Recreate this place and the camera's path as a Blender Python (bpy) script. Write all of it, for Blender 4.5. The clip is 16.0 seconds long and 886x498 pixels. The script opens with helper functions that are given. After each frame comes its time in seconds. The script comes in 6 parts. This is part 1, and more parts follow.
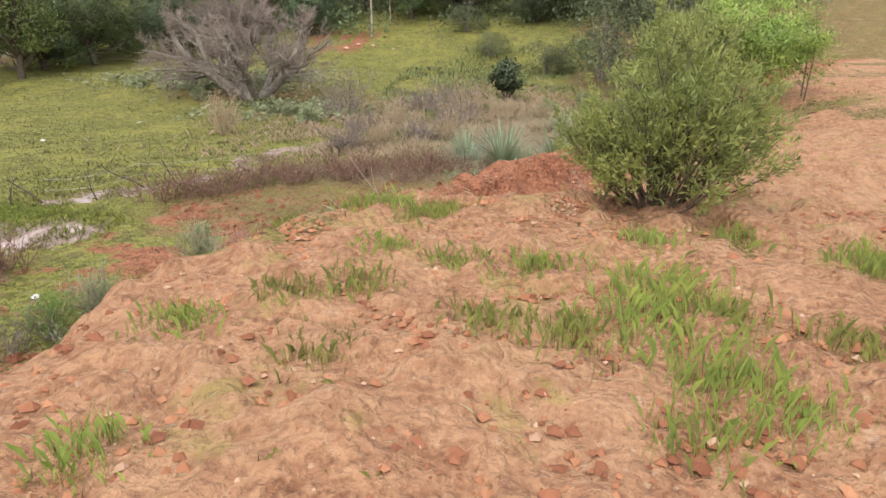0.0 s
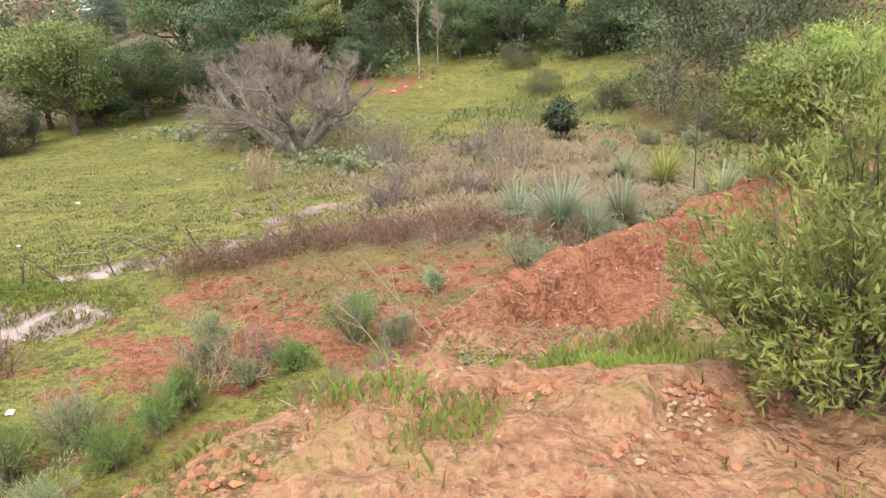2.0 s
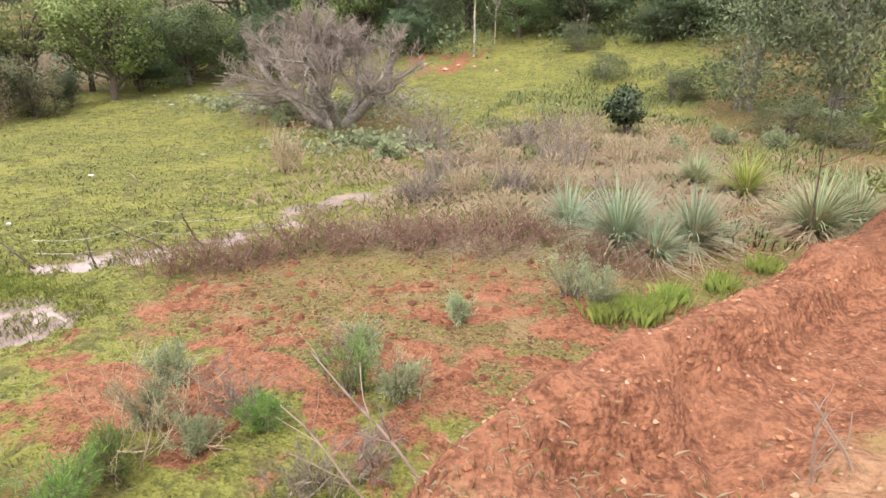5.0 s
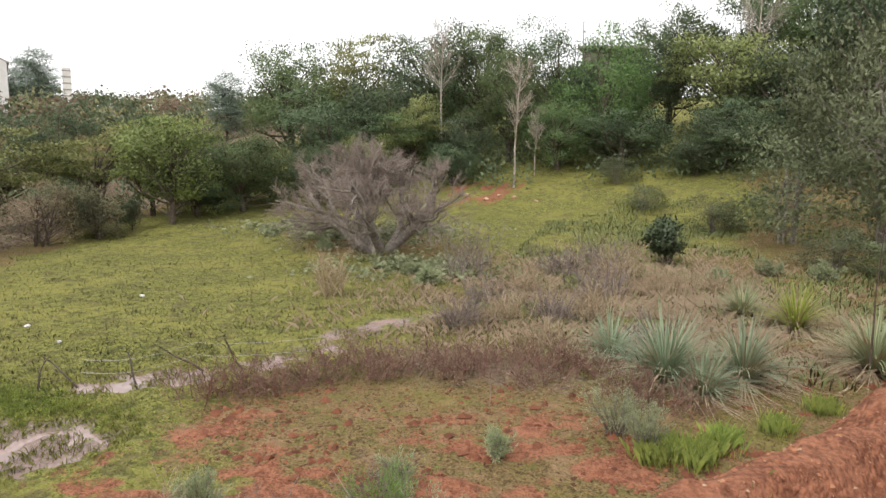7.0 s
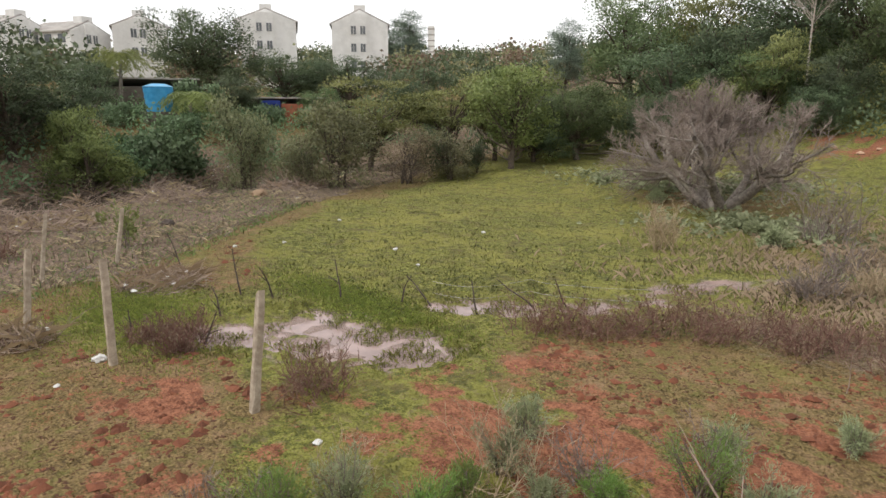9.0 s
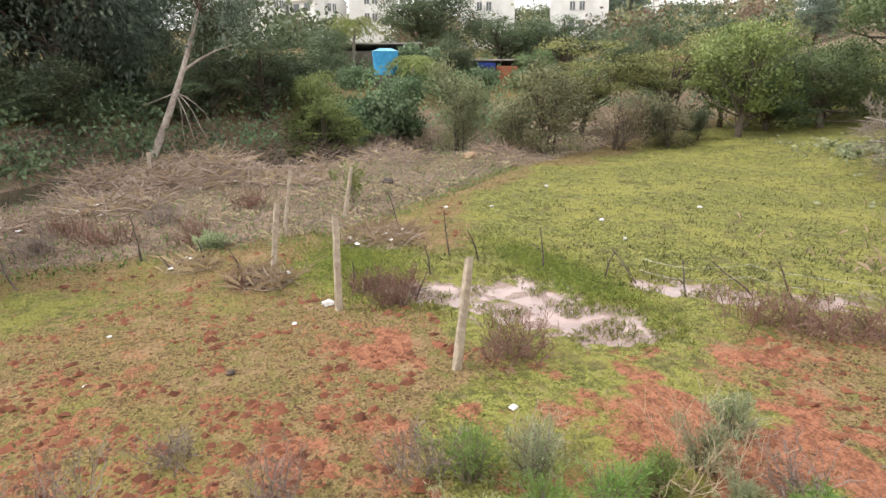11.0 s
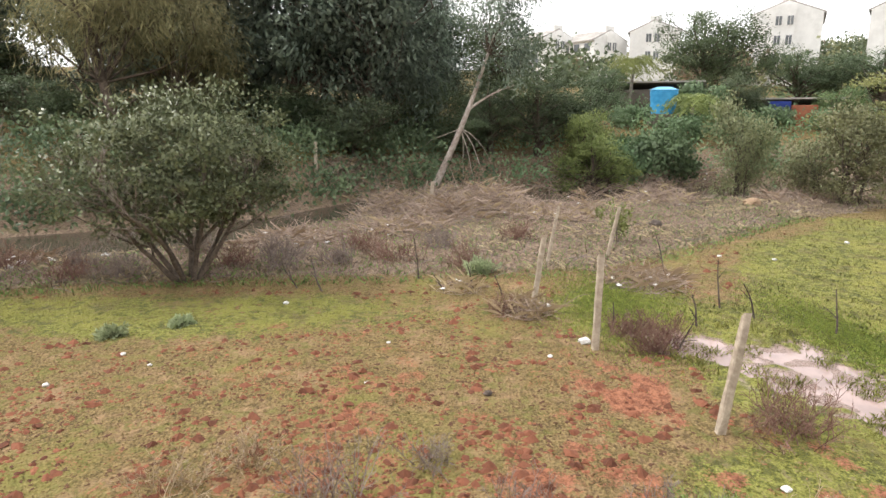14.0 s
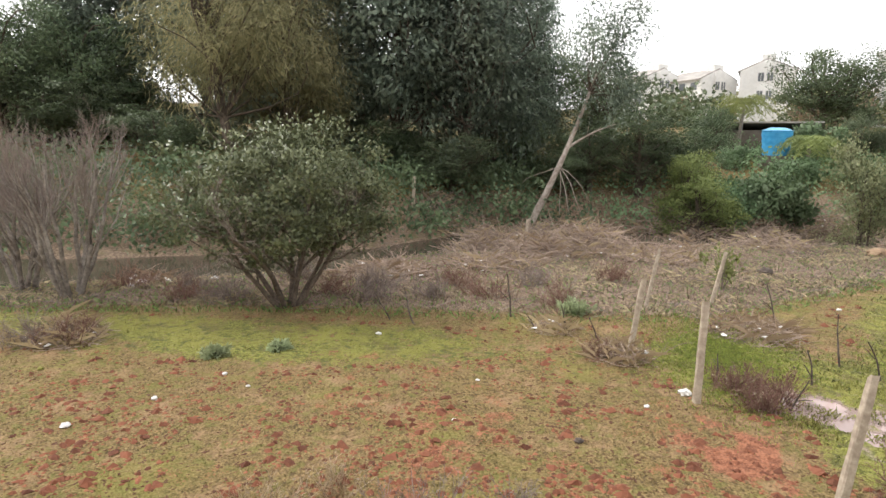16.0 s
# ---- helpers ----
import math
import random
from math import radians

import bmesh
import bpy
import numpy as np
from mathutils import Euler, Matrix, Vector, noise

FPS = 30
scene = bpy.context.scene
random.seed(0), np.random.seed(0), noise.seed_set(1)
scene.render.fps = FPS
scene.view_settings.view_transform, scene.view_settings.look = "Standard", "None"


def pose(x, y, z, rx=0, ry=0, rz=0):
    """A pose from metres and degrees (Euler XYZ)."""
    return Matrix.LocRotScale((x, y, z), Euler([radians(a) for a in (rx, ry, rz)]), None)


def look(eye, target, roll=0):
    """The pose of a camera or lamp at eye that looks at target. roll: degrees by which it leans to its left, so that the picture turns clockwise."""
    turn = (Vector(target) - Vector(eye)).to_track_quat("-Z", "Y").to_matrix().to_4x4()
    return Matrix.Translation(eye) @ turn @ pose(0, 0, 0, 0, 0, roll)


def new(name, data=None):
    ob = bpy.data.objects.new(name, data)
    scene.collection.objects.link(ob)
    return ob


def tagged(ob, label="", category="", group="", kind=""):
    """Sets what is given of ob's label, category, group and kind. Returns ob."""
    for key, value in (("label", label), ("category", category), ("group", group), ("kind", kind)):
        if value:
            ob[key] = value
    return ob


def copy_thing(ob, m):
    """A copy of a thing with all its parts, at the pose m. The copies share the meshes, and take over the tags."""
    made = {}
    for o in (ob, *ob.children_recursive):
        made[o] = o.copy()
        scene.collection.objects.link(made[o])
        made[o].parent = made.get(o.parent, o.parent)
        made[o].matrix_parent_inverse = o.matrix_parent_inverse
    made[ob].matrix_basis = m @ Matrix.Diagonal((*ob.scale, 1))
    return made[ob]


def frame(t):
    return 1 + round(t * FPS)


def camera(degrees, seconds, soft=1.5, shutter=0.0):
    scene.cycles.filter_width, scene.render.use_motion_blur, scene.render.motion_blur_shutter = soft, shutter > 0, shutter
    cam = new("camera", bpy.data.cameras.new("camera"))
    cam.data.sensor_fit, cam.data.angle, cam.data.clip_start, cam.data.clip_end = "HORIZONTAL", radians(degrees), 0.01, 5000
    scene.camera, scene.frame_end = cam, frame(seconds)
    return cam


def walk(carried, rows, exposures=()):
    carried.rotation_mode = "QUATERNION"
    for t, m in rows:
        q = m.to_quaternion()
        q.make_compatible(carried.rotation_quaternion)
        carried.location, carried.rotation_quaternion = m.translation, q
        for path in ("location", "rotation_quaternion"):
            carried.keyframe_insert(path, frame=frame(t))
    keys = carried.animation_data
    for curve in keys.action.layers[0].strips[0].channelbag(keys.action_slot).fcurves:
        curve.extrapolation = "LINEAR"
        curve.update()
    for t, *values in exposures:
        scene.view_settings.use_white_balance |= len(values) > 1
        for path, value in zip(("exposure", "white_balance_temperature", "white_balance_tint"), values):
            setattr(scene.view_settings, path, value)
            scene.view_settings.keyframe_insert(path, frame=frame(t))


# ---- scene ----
cam = camera(69.5, 16.0)
PATH = [
    (0, (0.548, 1.473, 4.034), (0.349, 3.34, 3.344), 0.4),
    (0.5, (0.525, 1.997, 4.104), (0.2, 3.894, 3.558), -4.3),
    (1, (0.576, 2.578, 4.161), (0.367, 4.481, 3.582), -3.9),
    (1.5, (0.487, 2.948, 4.137), (0.137, 4.83, 3.559), 0.1),
    (2, (0.438, 3.493, 4.167), (0.066, 5.368, 3.58), -2.4),
    (2.5, (0.462, 3.981, 4.083), (0.23, 5.819, 3.331), -0.0),
    (3, (0.433, 4.33, 4.083), (0.236, 6.121, 3.215), -2.3),
    (3.2, (0.404, 4.542, 4.081), (-0.01, 6.354, 3.342), -3.3),
    (5.3, (0.213, 5.859, 4.1), (-0.312, 7.694, 3.503), 0.7),
    (5.5, (0.229, 5.787, 4.119), (-0.349, 7.636, 3.622), 0.3),
    (6, (0.251, 5.825, 4.135), (-0.395, 7.681, 3.764), -0.7),
    (6.5, (0.236, 5.83, 4.167), (-0.389, 7.708, 3.879), 0.5),
    (7, (0.195, 5.833, 4.163), (-0.458, 7.704, 3.895), 0.5),
    (7.5, (0.158, 5.83, 4.161), (-0.717, 7.607, 3.888), 0.4),
    (8, (0.12, 5.803, 4.148), (-0.959, 7.463, 3.867), 0.4),
    (8.5, (0.064, 5.797, 4.118), (-1.188, 7.324, 3.802), 0.5),
    (9, (0.033, 5.761, 4.1), (-1.421, 7.066, 3.672), 0.2),
    (9.2, (0.031, 5.759, 4.098), (-1.463, 7.006, 3.635), -0.2),
    (11.3, (0.038, 5.676, 4.291), (-1.773, 6.311, 3.729), -1.2),
    (11.5, (0.044, 5.68, 4.301), (-1.794, 6.22, 3.725), -2.1),
    (12, (0.056, 5.641, 4.283), (-1.829, 6.024, 3.734), -2.3),
    (12.5, (0.12, 5.555, 4.322), (-1.793, 5.815, 3.803), -0.9),
    (13, (0.125, 5.505, 4.318), (-1.806, 5.677, 3.826), 0.6),
    (13.5, (0.141, 5.513, 4.311), (-1.806, 5.553, 3.855), 0.1),
    (14, (0.146, 5.499, 4.315), (-1.807, 5.502, 3.882), -0.0),
    (14.5, (0.143, 5.479, 4.315), (-1.809, 5.436, 3.882), 0.3),
    (15, (0.14, 5.472, 4.315), (-1.813, 5.353, 3.904), 0.5),
    (15.5, (0.122, 5.48, 4.327), (-1.836, 5.308, 3.96), 0.7),
    (16, (0.093, 5.462, 4.319), (-1.859, 5.175, 3.994), 0.9),
]
EXPOSURES = [(0, 0.72), (0.5, 0.9), (3.0, 1.05), (5.4, 1.15), (6.2, 0.95), (7.0, 0.47), (7.5, 0.24), (8.0, 0.12), (8.5, 0.12), (9.0, 0.2), (11.4, 1.0), (12.3, 1.05), (14.0, 0.92), (15.5, 0.9), (16.0, 0.82)]
walk(cam, [(t, look(eye, target, roll)) for t, eye, target, roll in PATH], EXPOSURES)

# ---- world and light: an overcast day ----
world = bpy.data.worlds.new("overcast_sky")
scene.world = world
world.use_nodes = True
wn = world.node_tree
wn.nodes.clear()
sky = wn.nodes.new("ShaderNodeTexSky")
sky.sky_type, sky.sun_disc = "NISHITA", False
sky.sun_elevation, sky.sun_rotation = radians(48), radians(200)
clear = wn.nodes.new("ShaderNodeBackground")
clear.inputs["Strength"].default_value = 0.1
wn.links.new(sky.outputs["Color"], clear.inputs["Color"])
cloud = wn.nodes.new("ShaderNodeBackground")
cloud.inputs["Color"].default_value = (1.0, 0.985, 0.98, 1)
cloud.inputs["Strength"].default_value = 1.12
both = wn.nodes.new("ShaderNodeMixShader")
both.inputs["Fac"].default_value = 0.9
wn.links.new(clear.outputs["Background"], both.inputs[1])
wn.links.new(cloud.outputs["Background"], both.inputs[2])
wout = wn.nodes.new("ShaderNodeOutputWorld")
wn.links.new(both.outputs["Shader"], wout.inputs["Surface"])
sun = new("sun", bpy.data.lights.new("sun", "SUN"))
sun.data.energy, sun.data.angle, sun.data.color = 1.5, radians(14), (1.0, 0.96, 0.9)
sun.rotation_euler = (radians(42), 0, radians(-20))


# ---- materials ----
def shade(name):
    mat = bpy.data.materials.new(name)
    mat.use_nodes = True
    return mat, mat.node_tree.nodes, mat.node_tree.links, mat.node_tree.nodes["Principled BSDF"]


def node(nt, kind, **values):
    n = nt.nodes.new(kind)
    for key, value in values.items():
        n.inputs[key].default_value = value
    return n


def noise_node(nt, scale, detail=5.0, rough=0.6, coords="Object"):
    n = node(nt, "ShaderNodeTexNoise", Scale=scale, Detail=detail, Roughness=rough)
    c = nt.nodes.new("ShaderNodeTexCoord")
    nt.links.new(c.outputs[coords], n.inputs["Vector"])
    return n


def blend(nt, fac, a, b):
    """Colour a to b by fac, each a socket or a colour."""
    m = nt.nodes.new("ShaderNodeMix")
    m.data_type = "RGBA"
    for sock, v in ((m.inputs["Factor"], fac), (m.inputs[6], a), (m.inputs[7], b)):
        if isinstance(v, bpy.types.NodeSocket):
            nt.links.new(v, sock)
        else:
            sock.default_value = v if isinstance(v, float) else (*v, 1)
    return m.outputs[2]


def stretch(nt, value, lo, hi):
    m = nt.nodes.new("ShaderNodeMapRange")
    m.interpolation_type = "SMOOTHSTEP"
    m.inputs["From Min"].default_value, m.inputs["From Max"].default_value = lo, hi
    nt.links.new(value, m.inputs["Value"])
    return m.outputs["Result"]


def sums(nt, op, a, b):
    m = nt.nodes.new("ShaderNodeMath")
    m.operation = op
    for sock, v in zip(m.inputs, (a, b)):
        if isinstance(v, bpy.types.NodeSocket):
            nt.links.new(v, sock)
        else:
            sock.default_value = v
    return m.outputs[0]


def relief(nt, height, strength, distance, bsdf):
    b = node(nt, "ShaderNodeBump", Strength=strength, Distance=distance)
    nt.links.new(height, b.inputs["Height"])
    nt.links.new(b.outputs["Normal"], bsdf.inputs["Normal"])


def leaf_material(name, dark, light, through_light=0.35, gloss=0.45, patchy=0.5):
    """Leaves that vary from one to the next and from clump to clump, and let some light through."""
    mat, nodes, links, bsdf = shade(name)
    nt = mat.node_tree
    geo = nodes.new("ShaderNodeNewGeometry")
    n = noise_node(nt, patchy, 3.0)
    info = nodes.new("ShaderNodeObjectInfo")
    f = sums(nt, "ADD", sums(nt, "MULTIPLY", geo.outputs["Random Per Island"], 0.5), sums(nt, "MULTIPLY", stretch(nt, n.outputs["Fac"], 0.3, 0.7), 0.5))
    col = blend(nt, f, dark, light)
    hue = node(nt, "ShaderNodeHueSaturation", Fac=1.0)
    links.new(sums(nt, "ADD", 0.485, sums(nt, "MULTIPLY", info.outputs["Random"], 0.03)), hue.inputs["Hue"])
    links.new(sums(nt, "ADD", 0.8, sums(nt, "MULTIPLY", info.outputs["Random"], 0.4)), hue.inputs["Value"])
    links.new(col, hue.inputs["Color"])
    col = hue.outputs["Color"]
    links.new(col, bsdf.inputs["Base Color"])
    bsdf.inputs["Roughness"].default_value = gloss
    bsdf.inputs["Specular IOR Level"].default_value = 0.35
    tr = nodes.new("ShaderNodeBsdfTranslucent")
    links.new(col, tr.inputs["Color"])
    mx = node(nt, "ShaderNodeMixShader", Fac=through_light)
    links.new(bsdf.outputs["BSDF"], mx.inputs[1])
    links.new(tr.outputs["BSDF"], mx.inputs[2])
    links.new(mx.outputs["Shader"], nodes["Material Output"].inputs["Surface"])
    return mat


def rough_material(name, dark, light, scale=12.0, rough=0.9, bump_size=0.01, islands=0.0, metal=0.0):
    """A weathered surface of two tones at two scales, with fine relief."""
    mat, nodes, links, bsdf = shade(name)
    nt = mat.node_tree
    a, b = noise_node(nt, scale, 6.0, 0.65), noise_node(nt, scale * 0.17, 3.0)
    f = sums(nt, "ADD", sums(nt, "MULTIPLY", a.outputs["Fac"], 0.6), sums(nt, "MULTIPLY", b.outputs["Fac"], 0.4))
    f = stretch(nt, f, 0.35, 0.65)
    if islands:
        geo = nodes.new("ShaderNodeNewGeometry")
        f = sums(nt, "ADD", sums(nt, "MULTIPLY", f, 1 - islands), sums(nt, "MULTIPLY", geo.outputs["Random Per Island"], islands))
    links.new(blend(nt, f, dark, light), bsdf.inputs["Base Color"])
    bsdf.inputs["Roughness"].default_value, bsdf.inputs["Metallic"].default_value = rough, metal
    bsdf.inputs["Specular IOR Level"].default_value = 0.25
    relief(nt, a.outputs["Fac"], 0.6, bump_size, bsdf)
    return mat


def ground_material():
    """Red clay, mown-short meadow, flood mud and straw, mixed by where each lies on the land."""
    mat, nodes, links, bsdf = shade("ground")
    nt = mat.node_tree
    fine, mid, wide = noise_node(nt, 30.0, 5.0, 0.62), noise_node(nt, 3.2, 6.0, 0.65), noise_node(nt, 0.35, 4.0)
    zone = {}
    for key in ("clay", "lush", "dead", "wet", "deep"):
        a = nodes.new("ShaderNodeAttribute")
        a.attribute_name = key
        zone[key] = a.outputs["Fac"]
    crumb = node(nt, "ShaderNodeTexVoronoi", Scale=17.0, Randomness=1.0)
    place = nodes.new("ShaderNodeTexCoord")
    bit = nodes.new("ShaderNodeRGBToBW")
    links.new(place.outputs["Object"], crumb.inputs["Vector"])
    links.new(crumb.outputs["Color"], bit.inputs["Color"])
    lump, patch = noise_node(nt, 8.5, 4.0, 0.6), noise_node(nt, 1.3, 5.0, 0.7)
    grain = sums(nt, "ADD", sums(nt, "MULTIPLY", fine.outputs["Fac"], 0.5), sums(nt, "MULTIPLY", lump.outputs["Fac"], 0.5))
    clay = blend(nt, stretch(nt, grain, 0.36, 0.60), (0.32, 0.135, 0.066), (0.655, 0.355, 0.19))
    clay = blend(nt, sums(nt, "MULTIPLY", stretch(nt, patch.outputs["Fac"], 0.4, 0.66), 0.6), clay, (0.68, 0.395, 0.22))
    pale = noise_node(nt, 14.0, 4.0, 0.7)
    clay = blend(nt, sums(nt, "MULTIPLY", stretch(nt, pale.outputs["Fac"], 0.58, 0.68), 0.5), clay, (0.74, 0.53, 0.36))
    clay = blend(nt, sums(nt, "MULTIPLY", stretch(nt, mid.outputs["Fac"], 0.58, 0.74), 0.2), clay, (0.50, 0.36, 0.175))
    clay = blend(nt, sums(nt, "MULTIPLY", stretch(nt, bit.outputs["Val"], 0.35, 0.9), 0.5), clay, (0.46, 0.215, 0.115))
    moss = noise_node(nt, 1.9, 5.0, 0.7)
    clay = blend(nt, sums(nt, "MULTIPLY", stretch(nt, moss.outputs["Fac"], 0.54, 0.68), 0.65), clay, (0.42, 0.34, 0.095))
    deep = blend(nt, stretch(nt, grain, 0.38, 0.62), (0.22, 0.075, 0.037), (0.55, 0.22, 0.112))
    deep = blend(nt, sums(nt, "MULTIPLY", stretch(nt, patch.outputs["Fac"], 0.45, 0.7), 0.5), deep, (0.60, 0.255, 0.135))
    turf = blend(nt, stretch(nt, grain, 0.38, 0.62), (0.12, 0.078, 0.03), (0.47, 0.335, 0.13))
    turf = blend(nt, sums(nt, "MULTIPLY", stretch(nt, patch.outputs["Fac"], 0.48, 0.68), 0.7), turf, (0.50, 0.31, 0.165))
    turf = blend(nt, sums(nt, "MULTIPLY", stretch(nt, wide.outputs["Fac"], 0.52, 0.68), 0.6), turf, (0.32, 0.31, 0.06))
    turf = blend(nt, sums(nt, "MULTIPLY", stretch(nt, mid.outputs["Fac"], 0.50, 0.60), 0.6), turf, (0.24, 0.235, 0.055))
    turf = blend(nt, stretch(nt, lump.outputs["Fac"], 0.56, 0.64), turf, (0.15, 0.068, 0.036))
    meadow = blend(nt, stretch(nt, grain, 0.40, 0.60), (0.10, 0.11, 0.022), (0.44, 0.44, 0.09))
    meadow = blend(nt, stretch(nt, wide.outputs["Fac"], 0.4, 0.65), meadow, (0.36, 0.345, 0.07))
    meadow = blend(nt, sums(nt, "MULTIPLY", stretch(nt, patch.outputs["Fac"], 0.5, 0.66), 0.8), meadow, (0.185, 0.145, 0.058))
    meadow = blend(nt, sums(nt, "MULTIPLY", stretch(nt, mid.outputs["Fac"], 0.52, 0.62), 0.75), meadow, (0.12, 0.125, 0.04))
    meadow = blend(nt, sums(nt, "MULTIPLY", stretch(nt, lump.outputs["Fac"], 0.56, 0.66), 0.7), meadow, (0.30, 0.24, 0.12))
    dead = blend(nt, stretch(nt, grain, 0.36, 0.62), (0.11, 0.07, 0.046), (0.50, 0.36, 0.25))
    dead = blend(nt, sums(nt, "MULTIPLY", stretch(nt, patch.outputs["Fac"], 0.5, 0.66), 0.7), dead, (0.21, 0.20, 0.075))
    ragged = sums(nt, "ADD", sums(nt, "MULTIPLY", mid.outputs["Fac"], 1.3), sums(nt, "MULTIPLY", fine.outputs["Fac"], 0.9))

    def edge(mask):
        return stretch(nt, sums(nt, "ADD", mask, sums(nt, "SUBTRACT", ragged, 1.1)), 0.38, 0.62)

    col = blend(nt, edge(zone["lush"]), turf, meadow)
    col = blend(nt, edge(zone["dead"]), col, dead)
    col = blend(nt, edge(zone["clay"]), col, blend(nt, stretch(nt, sums(nt, "ADD", zone["deep"], sums(nt, "MULTIPLY", mid.outputs["Fac"], 0.8)), 0.55, 1.05), clay, deep))
    mud = blend(nt, fine.outputs["Fac"], (0.37, 0.255, 0.215), (0.53, 0.39, 0.34))
    col = blend(nt, stretch(nt, zone["wet"], 0.45, 0.95), col, mud)
    tone = node(nt, "ShaderNodeHueSaturation", Saturation=0.95, Value=0.7)
    links.new(col, tone.inputs["Color"])
    col = tone.outputs["Color"]
    links.new(col, bsdf.inputs["Base Color"])
    r = nodes.new("ShaderNodeMapRange")
    r.inputs["To Min"].default_value, r.inputs["To Max"].default_value = 0.95, 0.4
    links.new(zone["wet"], r.inputs["Value"])
    links.new(r.outputs["Result"], bsdf.inputs["Roughness"])
    bsdf.inputs["Specular IOR Level"].default_value = 0.25
    relief(nt, sums(nt, "ADD", sums(nt, "MULTIPLY", fine.outputs["Fac"], 0.7), sums(nt, "ADD", sums(nt, "MULTIPLY", lump.outputs["Fac"], 1.5), sums(nt, "MULTIPLY", crumb.outputs["Distance"], -0.8))), 1.0, 0.05, bsdf)
    return mat


def water_material(name, colour, rough, ripple):
    mat, nodes, links, bsdf = shade(name)
    nt = mat.node_tree
    n = noise_node(nt, 1.3, 4.0)
    links.new(blend(nt, stretch(nt, n.outputs["Fac"], 0.35, 0.65), colour, tuple(c * 0.7 for c in colour)), bsdf.inputs["Base Color"])
    bsdf.inputs["Roughness"].default_value, bsdf.inputs["IOR"].default_value = rough, 1.33
    relief(nt, noise_node(nt, 9.0, 3.0).outputs["Fac"], ripple, 0.01, bsdf)
    return mat


